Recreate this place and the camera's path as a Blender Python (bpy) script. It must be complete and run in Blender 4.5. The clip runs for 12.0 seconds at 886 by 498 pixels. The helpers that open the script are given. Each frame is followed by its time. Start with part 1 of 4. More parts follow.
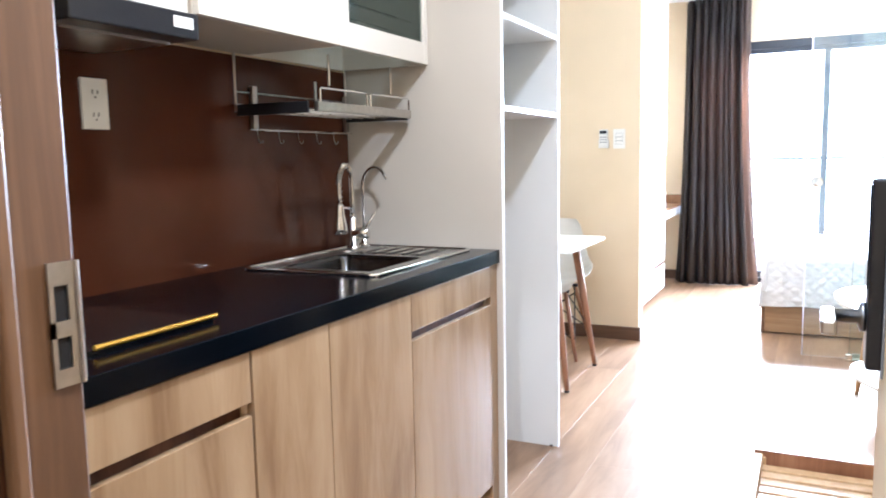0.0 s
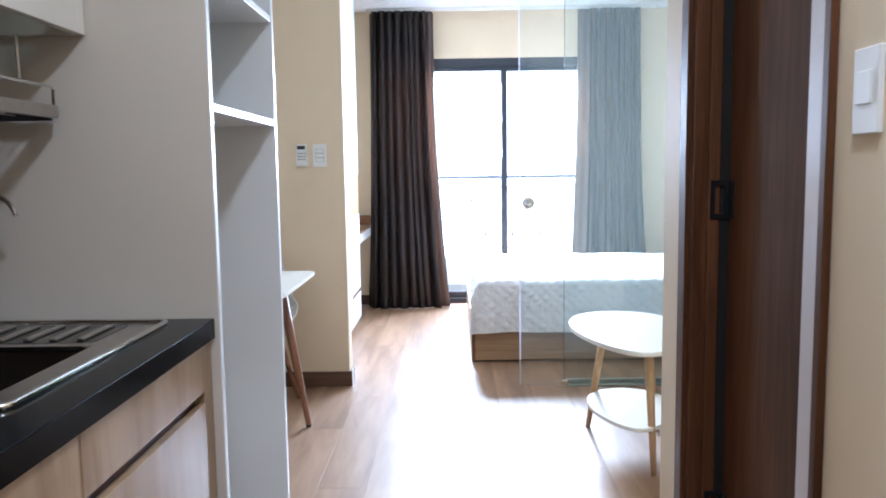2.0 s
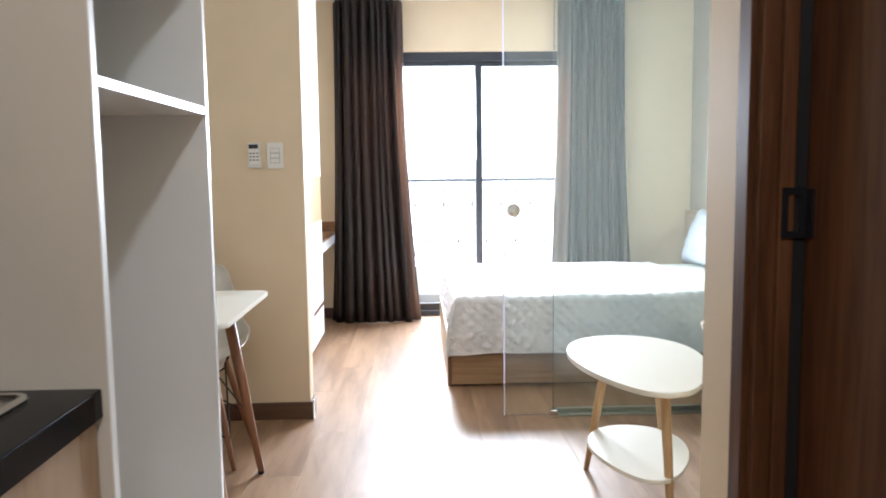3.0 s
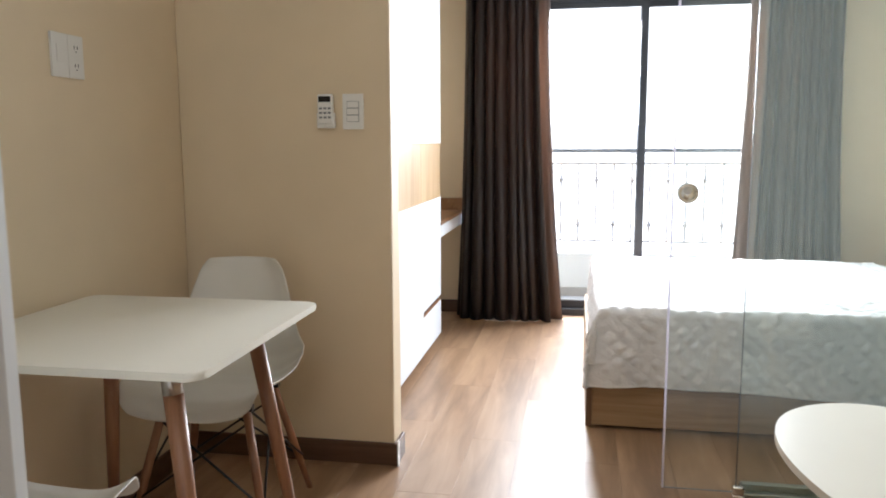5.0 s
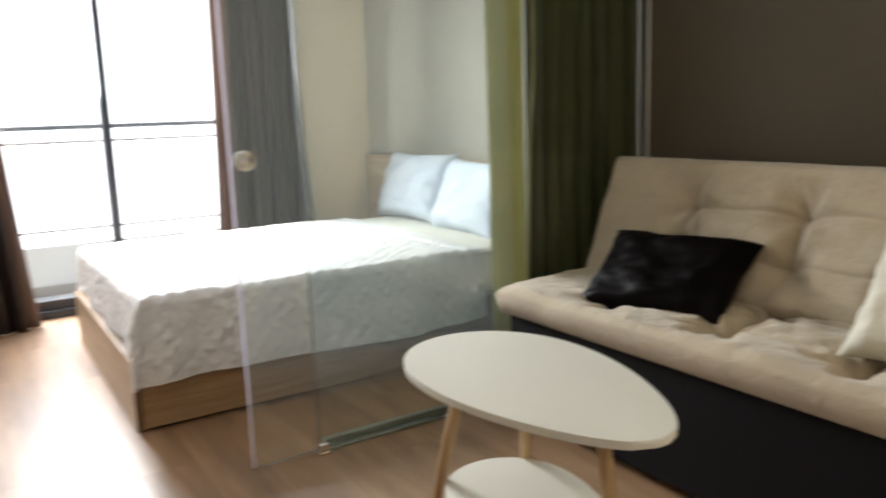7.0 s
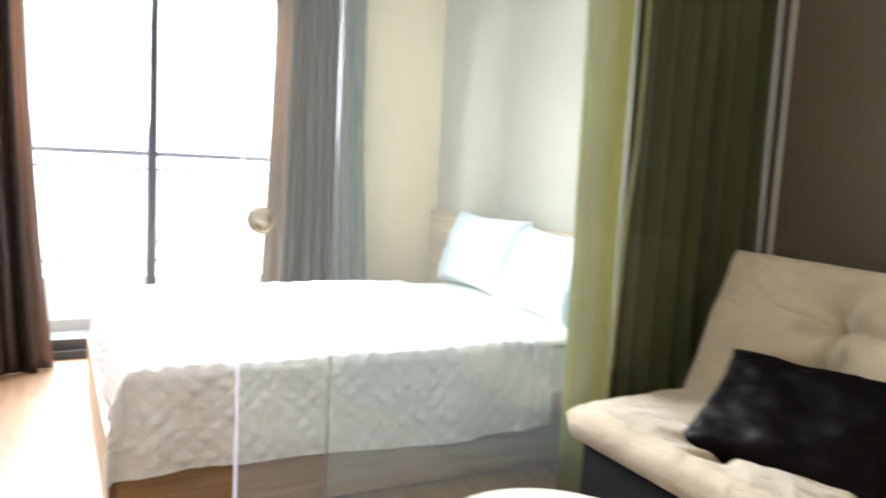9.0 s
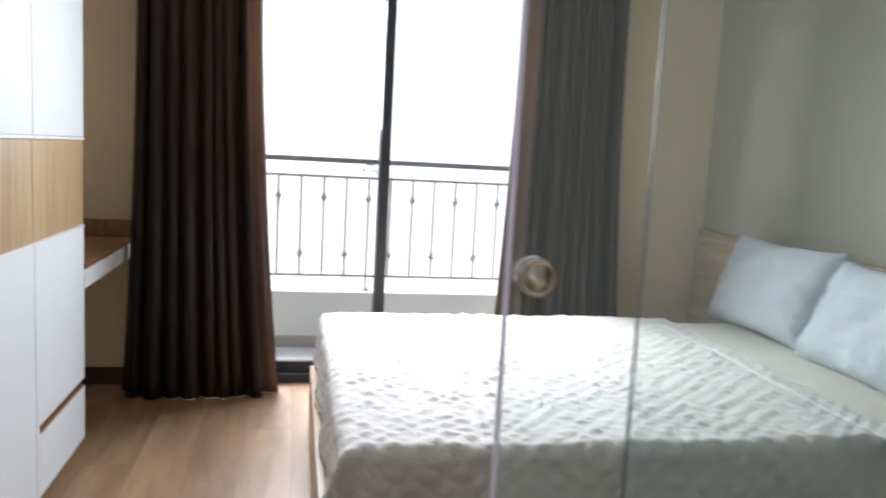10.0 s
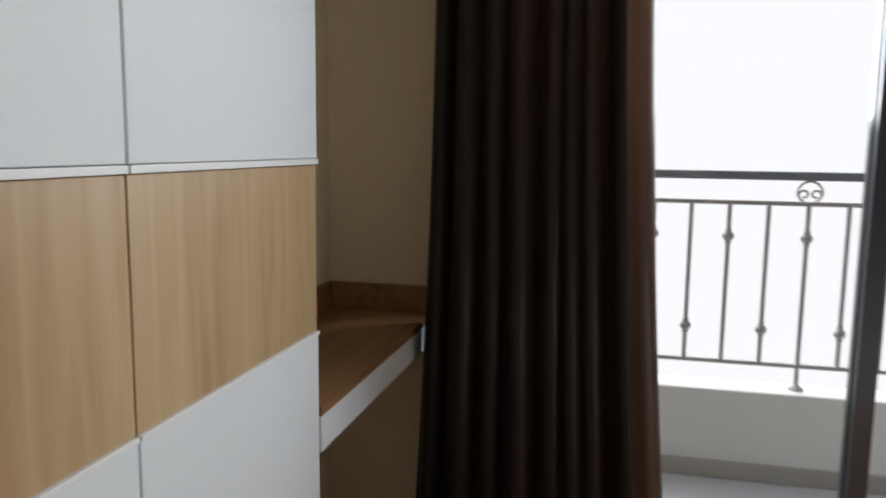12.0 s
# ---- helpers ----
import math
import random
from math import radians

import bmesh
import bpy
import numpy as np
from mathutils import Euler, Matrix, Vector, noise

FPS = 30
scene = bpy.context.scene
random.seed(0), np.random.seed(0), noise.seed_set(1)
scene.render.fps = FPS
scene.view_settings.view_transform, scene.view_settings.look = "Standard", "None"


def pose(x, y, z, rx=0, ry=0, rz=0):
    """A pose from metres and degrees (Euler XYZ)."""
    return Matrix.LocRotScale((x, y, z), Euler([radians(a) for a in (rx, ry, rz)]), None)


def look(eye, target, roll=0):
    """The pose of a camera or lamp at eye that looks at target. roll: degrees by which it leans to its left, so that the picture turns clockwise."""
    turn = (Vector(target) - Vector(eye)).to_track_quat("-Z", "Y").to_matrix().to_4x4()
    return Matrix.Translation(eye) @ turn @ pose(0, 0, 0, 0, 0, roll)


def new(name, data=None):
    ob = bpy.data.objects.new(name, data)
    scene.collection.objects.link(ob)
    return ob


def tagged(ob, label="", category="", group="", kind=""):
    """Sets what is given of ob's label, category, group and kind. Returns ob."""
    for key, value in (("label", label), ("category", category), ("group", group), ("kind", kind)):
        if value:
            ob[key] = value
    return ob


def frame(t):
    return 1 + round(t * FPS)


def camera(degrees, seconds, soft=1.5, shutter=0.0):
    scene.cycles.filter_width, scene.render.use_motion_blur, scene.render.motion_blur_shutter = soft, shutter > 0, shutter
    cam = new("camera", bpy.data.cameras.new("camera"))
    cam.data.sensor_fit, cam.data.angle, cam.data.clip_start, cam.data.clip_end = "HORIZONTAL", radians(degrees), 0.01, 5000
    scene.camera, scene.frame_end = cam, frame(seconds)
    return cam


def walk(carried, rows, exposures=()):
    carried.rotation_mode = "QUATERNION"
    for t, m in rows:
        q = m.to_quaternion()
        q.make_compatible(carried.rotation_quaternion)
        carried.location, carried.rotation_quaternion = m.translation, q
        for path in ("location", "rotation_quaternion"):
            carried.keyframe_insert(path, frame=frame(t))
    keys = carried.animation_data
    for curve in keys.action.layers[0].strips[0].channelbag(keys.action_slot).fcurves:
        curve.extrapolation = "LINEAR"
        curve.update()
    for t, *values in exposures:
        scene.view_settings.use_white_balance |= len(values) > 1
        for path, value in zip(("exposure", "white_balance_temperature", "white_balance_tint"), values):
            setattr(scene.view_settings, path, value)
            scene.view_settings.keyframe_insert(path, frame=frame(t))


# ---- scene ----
cam = camera(60.0, 12.0, soft=1.8, shutter=0.4)
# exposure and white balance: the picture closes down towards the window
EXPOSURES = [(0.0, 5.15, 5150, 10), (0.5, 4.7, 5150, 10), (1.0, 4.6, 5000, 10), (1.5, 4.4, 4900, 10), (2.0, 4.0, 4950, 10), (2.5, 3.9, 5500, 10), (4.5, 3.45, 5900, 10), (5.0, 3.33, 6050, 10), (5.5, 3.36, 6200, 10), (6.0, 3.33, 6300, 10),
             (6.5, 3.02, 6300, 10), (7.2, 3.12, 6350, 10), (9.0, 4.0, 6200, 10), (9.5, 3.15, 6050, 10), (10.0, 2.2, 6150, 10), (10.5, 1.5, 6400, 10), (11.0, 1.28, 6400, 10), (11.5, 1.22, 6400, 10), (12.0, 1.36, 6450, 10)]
PATH = [
    (0, (0.128, 0.069, 1.207), (-0.738, 1.857, 0.973), -1.1),
    (0.5, (0.01, 0.2, 1.212), (-0.73, 2.045, 0.989), -1.5),
    (1, (-0.11, 0.353, 1.208), (-0.659, 2.264, 0.99), -1.0),
    (1.5, (-0.215, 0.522, 1.225), (-0.409, 2.504, 1.037), -2.4),
    (2, (-0.276, 0.758, 1.225), (-0.302, 2.747, 1.019), -0.8),
    (2.5, (-0.319, 0.982, 1.24), (-0.266, 2.971, 1.035), -1.1),
    (2.7, (-0.331, 1.092, 1.233), (-0.256, 3.081, 1.036), -0.8),
    (4.3, (-0.238, 2.024, 1.216), (-0.374, 4.004, 0.968), 0.1),
    (4.5, (-0.239, 2.105, 1.199), (-0.419, 4.081, 0.95), -0.1),
    (5, (-0.211, 2.365, 1.195), (-0.557, 4.316, 0.925), -0.2),
    (5.5, (-0.3, 2.498, 1.207), (-0.676, 4.438, 0.897), 0.2),
    (6, (-0.5, 2.589, 1.189), (-0.384, 4.56, 0.869), -1.1),
    (6.5, (-0.619, 2.589, 1.198), (-0.025, 4.464, 0.84), -1.9),
    (7, (-0.635, 2.606, 1.17), (0.415, 4.27, 0.816), -1.9),
    (7.2, (-0.638, 2.608, 1.167), (0.544, 4.188, 0.836), -1.2),
    (8.8, (-0.347, 3.004, 1.204), (0.685, 4.7, 0.962), 1.7),
    (9, (-0.317, 3.12, 1.203), (0.593, 4.886, 0.974), 3.1),
    (9.5, (-0.274, 3.43, 1.236), (0.321, 5.323, 0.982), 3.9),
    (10, (-0.246, 3.804, 1.228), (0.134, 5.752, 0.977), 3.1),
    (10.5, (-0.279, 4.209, 1.225), (-0.214, 6.191, 0.965), 1.6),
    (11, (-0.363, 4.629, 1.244), (-0.463, 6.611, 0.995), 1.2),
    (11.5, (-0.382, 5.084, 1.233), (-0.677, 7.046, 0.984), -0.4),
    (12, (-0.468, 5.525, 1.237), (-0.921, 7.454, 0.971), 0.7),
]
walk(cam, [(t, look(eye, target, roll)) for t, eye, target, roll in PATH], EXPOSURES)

# world and sun
world = bpy.data.worlds.new("sky")
scene.world = world
world.use_nodes = True
wn = world.node_tree
sky = wn.nodes.new("ShaderNodeTexSky")
sky.sky_type = "NISHITA"
sky.sun_disc = False
sky.sun_elevation, sky.sun_rotation = radians(45), radians(-20)
sky.air_density, sky.dust_density, sky.ozone_density = 1.0, 4.0, 1.0
wn.links.new(sky.outputs[0], wn.nodes["Background"].inputs[0])
wn.nodes["Background"].inputs[1].default_value = 0.1

sun_data = bpy.data.lights.new("sun", "SUN")
sun_data.energy, sun_data.angle, sun_data.color = 1.0, radians(25), (1.0, 0.96, 0.9)
sun = new("sun", sun_data)
sun.matrix_world = look((-8, 30, 26), (0.4, 7, 0))


def ceiling_lamp(x, y, watts, colour=(1.0, 0.975, 0.95), z=2.575, r=0.06):
    data = bpy.data.lights.new("overhead_lamp", "AREA")
    data.shape, data.size, data.energy, data.color = "DISK", r * 1.6, watts, colour
    ob = new("overhead_lamp", data)
    ob.matrix_world = look((x, y, z), (x, y, 0))
    return ob


ceiling_lamp(-0.05, 1.25, 1.3, r=0.12)
# unseen lamp without a fixture, added to light the outer corridor
ceiling_lamp(0.02, -0.45, 1.2)
# daylight of the hazy sky, in the upper part of the balcony door's opening
day = bpy.data.lights.new("window_daylight", "AREA")
day.shape, day.size, day.size_y, day.energy, day.color = "RECTANGLE", 2.15, 0.78, 19.0, (0.97, 0.985, 1.0)
day.spread = radians(128)
new("window_daylight", day).matrix_world = look((0.215, 7.885, 1.70), (0.215, 0.0, -0.9))


# ---- materials ----
def material(name, rough=0.5, metal=0.0, spec=0.5):
    m = bpy.data.materials.new(name)
    m.use_nodes = True
    b = m.node_tree.nodes["Principled BSDF"]
    b.inputs["Roughness"].default_value = rough
    b.inputs["Metallic"].default_value = metal
    b.inputs["Specular IOR Level"].default_value = spec
    return m, m.node_tree, b


def coords(nt, scale, random_shift=False):
    tc = nt.nodes.new("ShaderNodeTexCoord")
    mp = nt.nodes.new("ShaderNodeMapping")
    mp.inputs["Scale"].default_value = scale
    nt.links.new(tc.outputs["Object"], mp.inputs["Vector"])
    if random_shift:
        info = nt.nodes.new("ShaderNodeObjectInfo")
        mul = nt.nodes.new("ShaderNodeVectorMath")
        mul.operation = "SCALE"
        comb = nt.nodes.new("ShaderNodeCombineXYZ")
        for i in range(3):
            nt.links.new(info.outputs["Random"], comb.inputs[i])
        mul.inputs["Scale"].default_value = 37.0
        nt.links.new(comb.outputs[0], mul.inputs[0])
        nt.links.new(mul.outputs[0], mp.inputs["Location"])
    return mp


def noise_node(nt, mp, scale, detail=4, rough=0.55, distort=0.0):
    n = nt.nodes.new("ShaderNodeTexNoise")
    n.inputs["Scale"].default_value, n.inputs["Detail"].default_value = scale, detail
    n.inputs["Roughness"].default_value, n.inputs["Distortion"].default_value = rough, distort
    nt.links.new(mp.outputs[0], n.inputs["Vector"])
    return n


def ramp(nt, source, stops):
    r = nt.nodes.new("ShaderNodeValToRGB")
    els = r.color_ramp.elements
    els[0].position, els[0].color = stops[0][0], (*stops[0][1], 1)
    els[1].position, els[1].color = stops[-1][0], (*stops[-1][1], 1)
    for p, c in stops[1:-1]:
        e = els.new(p)
        e.color = (*c, 1)
    nt.links.new(source, r.inputs[0])
    return r


def bump(nt, b, source, strength, distance):
    bp = nt.nodes.new("ShaderNodeBump")
    bp.inputs["Strength"].default_value, bp.inputs["Distance"].default_value = strength, distance
    nt.links.new(source, bp.inputs["Height"])
    nt.links.new(bp.outputs[0], b.inputs["Normal"])
    return bp


def shade(c, k):
    return tuple(max(0.0, min(1.0, v * k)) for v in c)


def paint(name, colour, rough=0.6, vary=0.05, grain=220, bumpy=0.15, spec=0.4):
    m, nt, b = material(name, rough, 0, spec)
    mp = coords(nt, (1, 1, 1))
    big = noise_node(nt, mp, 1.7, 3)
    r = ramp(nt, big.outputs[0], [(0.3, shade(colour, 1 - vary)), (0.7, shade(colour, 1 + vary))])
    nt.links.new(r.outputs[0], b.inputs["Base Color"])
    fine = noise_node(nt, mp, grain, 2)
    bump(nt, b, fine.outputs[0], bumpy, 0.002)
    return m


def wood(name, dark, mid, light, along="z", rough=0.45, stretch=14, scale=2.2, shift=True, bumpy=0.08, spec=0.5):
    m, nt, b = material(name, rough, 0, spec)
    s = {"x": (1, stretch, stretch), "y": (stretch, 1, stretch), "z": (stretch, stretch, 1)}[along]
    mp = coords(nt, s, shift)
    g = noise_node(nt, mp, scale, 8, 0.62, 0.6)
    s2 = {"x": (0.35, 3, 3), "y": (3, 0.35, 3), "z": (3, 3, 0.35)}[along]
    mp2 = coords(nt, s2, shift)
    g2 = noise_node(nt, mp2, 1.6, 3, 0.5, 0.8)
    mix = nt.nodes.new("ShaderNodeMath")
    mix.operation = "MULTIPLY_ADD"
    mix.inputs[1].default_value = 0.55
    nt.links.new(g.outputs[0], mix.inputs[0])
    half = nt.nodes.new("ShaderNodeMath")
    half.operation = "MULTIPLY"
    half.inputs[1].default_value = 0.45
    nt.links.new(g2.outputs[0], half.inputs[0])
    nt.links.new(half.outputs[0], mix.inputs[2])
    r = ramp(nt, mix.outputs[0], [(0.36, dark), (0.5, mid), (0.64, light)])
    nt.links.new(r.outputs[0], b.inputs["Base Color"])
    bump(nt, b, g.outputs[0], bumpy, 0.001)
    return m


def fabric(name, colour, rough=0.9, weave=600, vary=0.1, bumpy=0.3, sheen=0.2, wrinkle=0.0, spec=0.2):
    m, nt, b = material(name, rough, 0, spec)
    b.inputs["Sheen Weight"].default_value = sheen
    mp = coords(nt, (1, 1, 1))
    big = noise_node(nt, mp, 5, 4)
    r = ramp(nt, big.outputs[0], [(0.3, shade(colour, 1 - vary)), (0.7, shade(colour, 1 + vary))])
    nt.links.new(r.outputs[0], b.inputs["Base Color"])
    fine = noise_node(nt, mp, weave, 2)
    bp = bump(nt, b, fine.outputs[0], bumpy, 0.001)
    if wrinkle:
        w = noise_node(nt, mp, 22, 4, 0.55, 1.2)
        b2 = nt.nodes.new("ShaderNodeBump")
        b2.inputs["Strength"].default_value, b2.inputs["Distance"].default_value = wrinkle, 0.02
        nt.links.new(w.outputs[0], b2.inputs["Height"])
        nt.links.new(b2.outputs[0], bp.inputs["Normal"])
    return m


def metal(name, colour, rough=0.25, brushed=0.0):
    m, nt, b = material(name, rough, 1.0)
    mp = coords(nt, (1, 1, 1))
    n = noise_node(nt, mp, 60, 3)
    r = ramp(nt, n.outputs[0], [(0.3, shade(colour, 0.9)), (0.7, shade(colour, 1.05))])
    nt.links.new(r.outputs[0], b.inputs["Base Color"])
    if brushed:
        bump(nt, b, n.outputs[0], brushed, 0.0005)
    return m


def translucent(m, amount, colour):
    """Lets some light through a cloth."""
    nt = m.node_tree
    tr = nt.nodes.new("ShaderNodeBsdfTranslucent")
    tr.inputs[0].default_value = (*colour, 1)
    mx = nt.nodes.new("ShaderNodeMixShader")
    mx.inputs[0].default_value = amount
    nt.links.new(nt.nodes["Principled BSDF"].outputs[0], mx.inputs[1])
    nt.links.new(tr.outputs[0], mx.inputs[2])
    nt.links.new(mx.outputs[0], nt.nodes["Material Output"].inputs[0])
    return m


def clear_glass(name, tint, gloss=0.06, veil=0.0):
    m = bpy.data.materials.new(name)
    m.use_nodes = True
    nt = m.node_tree
    nt.nodes.remove(nt.nodes["Principled BSDF"])
    tr = nt.nodes.new("ShaderNodeBsdfTransparent")
    tr.inputs[0].default_value = (*tint, 1)
    gl = nt.nodes.new("ShaderNodeBsdfGlossy")
    gl.inputs["Roughness"].default_value = 0.02
    lw = nt.nodes.new("ShaderNodeLayerWeight")
    lw.inputs[0].default_value = 0.5
    pw = nt.nodes.new("ShaderNodeMath")
    pw.operation = "POWER"
    pw.inputs[1].default_value = 4.0
    nt.links.new(lw.outputs["Facing"], pw.inputs[0])
    fr = nt.nodes.new("ShaderNodeMath")
    fr.operation = "MULTIPLY_ADD"
    fr.inputs[1].default_value, fr.inputs[2].default_value = 0.35, gloss / 2
    nt.links.new(pw.outputs[0], fr.inputs[0])
    mx = nt.nodes.new("ShaderNodeMixShader")
    nt.links.new(fr.outputs[0], mx.inputs[0])
    # milky tint mixed into the glass, standing for the glare over it
    veil_bsdf = nt.nodes.new("ShaderNodeBsdfTranslucent")
    veil_bsdf.inputs[0].default_value = (0.72, 0.87, 0.89, 1)
    veiled = nt.nodes.new("ShaderNodeMixShader")
    veiled.inputs[0].default_value = veil
    nt.links.new(tr.outputs[0], veiled.inputs[1])
    nt.links.new(veil_bsdf.outputs[0], veiled.inputs[2])
    nt.links.new((veiled if veil else tr).outputs[0], mx.inputs[1])
    nt.links.new(gl.outputs[0], mx.inputs[2])
    nt.links.new(mx.outputs[0], nt.nodes["Material Output"].inputs[0])
    return m


def emitting(name, colour, strength):
    m, nt, b = material(name, 0.5)
    b.inputs["Base Color"].default_value = (*shade(colour, 0.05), 1)
    b.inputs["Emission Color"].default_value = (*colour, 1)
    b.inputs["Emission Strength"].default_value = strength
    return m


M_CREAM = paint("cream_wall_paint", (0.745, 0.62, 0.435), 0.65)
M_GREY = paint("grey_beige_wall_paint", (0.385, 0.347, 0.28), 0.7)
# wall colour darkened for the shade the green curtain leaves by the sofa
M_SHADEWALL = paint("shaded_grey_wall_paint", (0.125, 0.10, 0.072), 0.6)
M_CEIL = paint("ceiling_white_paint", (0.86, 0.86, 0.85), 0.7)
M_WHITE_PANEL = paint("white_melamine", (0.81, 0.82, 0.81), 0.35, 0.02, 300, 0.05)
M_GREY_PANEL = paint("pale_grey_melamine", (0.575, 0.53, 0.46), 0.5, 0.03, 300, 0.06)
M_WARD = paint("white_wardrobe_lacquer", (0.765, 0.80, 0.82), 0.55, 0.02, 260, 0.04, 0.15)
M_UPPER = paint("cream_white_gloss_lacquer", (0.76, 0.73, 0.66), 0.25, 0.02, 260, 0.03)
M_FLOOR = wood("oak_laminate_floor", (0.20, 0.112, 0.056), (0.315, 0.187, 0.10), (0.40, 0.255, 0.148), "y", 0.4, 8, 1.7, True, 0.03, 0.95)
M_OAK = wood("pale_oak_veneer", (0.225, 0.135, 0.067), (0.335, 0.221, 0.119), (0.41, 0.288, 0.167), "z", 0.22, 6, 2.0)
M_OAK_Y = wood("pale_oak_veneer_crosswise", (0.27, 0.18, 0.105), (0.39, 0.28, 0.175), (0.50, 0.385, 0.26), "y", 0.4)
M_OAK_W = wood("warm_oak_wardrobe_veneer", (0.42, 0.265, 0.128), (0.50, 0.34, 0.18), (0.565, 0.405, 0.232), "z", 0.36, 13, 2.6)
M_BEDWOOD = wood("brown_oak_bed_veneer", (0.21, 0.118, 0.052), (0.31, 0.185, 0.09), (0.39, 0.25, 0.135), "x", 0.45)
M_DARKWOOD = wood("dark_walnut_door_veneer", (0.045, 0.017, 0.006), (0.082, 0.033, 0.013), (0.13, 0.055, 0.023), "z", 0.5, 14, 2.2, True, 0.08, 0.15)
M_JAMB = wood("brown_walnut_jamb_veneer", (0.075, 0.034, 0.013), (0.125, 0.060, 0.024), (0.185, 0.097, 0.043), "z", 0.4)
M_BASE = wood("dark_brown_skirting", (0.06, 0.028, 0.014), (0.10, 0.05, 0.026), (0.14, 0.075, 0.04), "x", 0.4)
M_LEG = wood("beech_leg_wood", (0.17, 0.072, 0.034), (0.27, 0.125, 0.062), (0.36, 0.185, 0.098), "z", 0.4)
M_LEGPALE = wood("pale_ash_leg_wood", (0.42, 0.26, 0.12), (0.55, 0.37, 0.19), (0.66, 0.48, 0.28), "z", 0.4)
M_DESK = wood("brown_desk_veneer", (0.18, 0.08, 0.03), (0.28, 0.14, 0.055), (0.36, 0.2, 0.09), "y", 0.4)
M_STONE = paint("black_granite_worktop", (0.0009, 0.0020, 0.0037), 0.14, 0.3, 500, 0.01, 0.1)
M_SPLASH = paint("brown_back_painted_glass", (0.064, 0.0205, 0.0095), 0.15, 0.3, 40, 0.01, 0.26)
M_STEEL = metal("brushed_stainless_steel", (0.5, 0.48, 0.45), 0.28, 0.05)
M_BOWL = metal("dark_satin_sink_steel", (0.085, 0.085, 0.088), 0.2)
M_CHROME = metal("polished_chrome", (0.75, 0.74, 0.72), 0.08)
M_GOLD = metal("brass_trim", (1.0, 0.60, 0.10), 0.3)
M_GUNMETAL = metal("dark_lock_metal", (0.2, 0.21, 0.23), 0.3)
M_ALU = metal("grey_green_aluminium_track", (0.45, 0.5, 0.46), 0.35)
M_FRAME = paint("charcoal_aluminium_frame", (0.035, 0.04, 0.05), 0.4, 0.1)
M_BLACK = paint("black_plastic", (0.012, 0.012, 0.014), 0.3, 0.1)
M_HOB = paint("black_ceramic_glass", (0.008, 0.008, 0.009), 0.06, 0.1, 40, 0.0)
M_WPLASTIC = paint("white_plastic", (0.78, 0.77, 0.73), 0.35, 0.02, 200, 0.02)
M_GREYPLASTIC = paint("grey_plastic", (0.2, 0.21, 0.22), 0.4, 0.05)
M_SHELL = paint("white_chair_shell_plastic", (0.72, 0.70, 0.64), 0.38, 0.02, 200, 0.02)
M_TABLETOP = paint("white_lacquered_tabletop", (0.79, 0.77, 0.68), 0.35, 0.02, 200, 0.02)
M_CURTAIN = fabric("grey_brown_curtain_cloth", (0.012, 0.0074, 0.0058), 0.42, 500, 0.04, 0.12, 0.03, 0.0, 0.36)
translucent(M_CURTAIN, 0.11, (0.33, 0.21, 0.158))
# lighter copy of the curtain cloth, standing for daylight on its edge
M_CURTAINLIT = fabric("window_lit_curtain_cloth", (0.075, 0.05, 0.039), 0.38, 500, 0.04, 0.12, 0.05, 0.0, 0.55)
translucent(M_CURTAINLIT, 0.24, (0.29, 0.195, 0.145))
M_GREEN = fabric("olive_green_curtain_cloth", (0.082, 0.084, 0.046), 0.65, 500, 0.12)
translucent(M_GREEN, 0.22, (0.30, 0.29, 0.14))
M_LINING = fabric("pale_olive_curtain_hem", (0.45, 0.42, 0.24), 0.8)
M_LINEDGREEN = fabric("pale_olive_curtain_cloth", (0.30, 0.285, 0.16), 0.65, 500, 0.12)
translucent(M_LINEDGREEN, 0.45, (0.5, 0.48, 0.25))
M_SHEENSTRIP = paint("pale_door_sheen_strip", (0.6, 0.56, 0.56), 0.25, 0.05)
M_QUILT = fabric("white_quilted_cotton", (0.70, 0.688, 0.685), 0.85, 400, 0.03, 0.2, 0.1, 0.3)
M_SHEET = fabric("cream_mattress_cover", (0.80, 0.77, 0.68), 0.9, 400, 0.05, 0.2, 0.1, 0.2)
M_PIPING = fabric("grey_beige_piping", (0.42, 0.40, 0.34), 0.9)
M_PILLOW = fabric("white_pillow_cotton", (0.63, 0.68, 0.755), 0.85, 400, 0.02, 0.2, 0.1, 0.45)
M_SOFA = fabric("beige_suede_cloth", (0.50, 0.42, 0.305), 0.85, 350, 0.1, 0.3, 0.3, 0.4)
M_SOFABASE = fabric("black_sofa_base_cloth", (0.004, 0.003, 0.003), 0.85, 600, 0.1, 0.3, 0.0)
M_LEATHER = paint("black_leatherette", (0.0042, 0.003, 0.003), 0.5, 0.2, 180, 0.1, 0.05)
M_CUSHION = fabric("cream_cushion_cloth", (0.66, 0.63, 0.52), 0.9, 400, 0.05, 0.2, 0.1, 0.2)
M_GLASS = clear_glass("partition_glass", (0.954, 0.973, 0.964), 0.06, 0.0105)
M_WINGLASS = clear_glass("window_glass", (0.95, 0.97, 0.98), 0.002)
M_CABGLASS = clear_glass("cabinet_glass", (0.55, 0.6, 0.58))
M_EDGE = translucent(paint("glass_edge", (0.72, 0.72, 0.80), 0.12, 0.03, 60, 0.0), 0.65, (0.9, 0.88, 0.97))
M_KNOB = metal("dark_polished_knob_steel", (0.58, 0.57, 0.54), 0.26, 0.02)
M_RENDER = paint("white_render_parapet", (0.76, 0.78, 0.77), 0.8, 0.05, 60, 0.3)
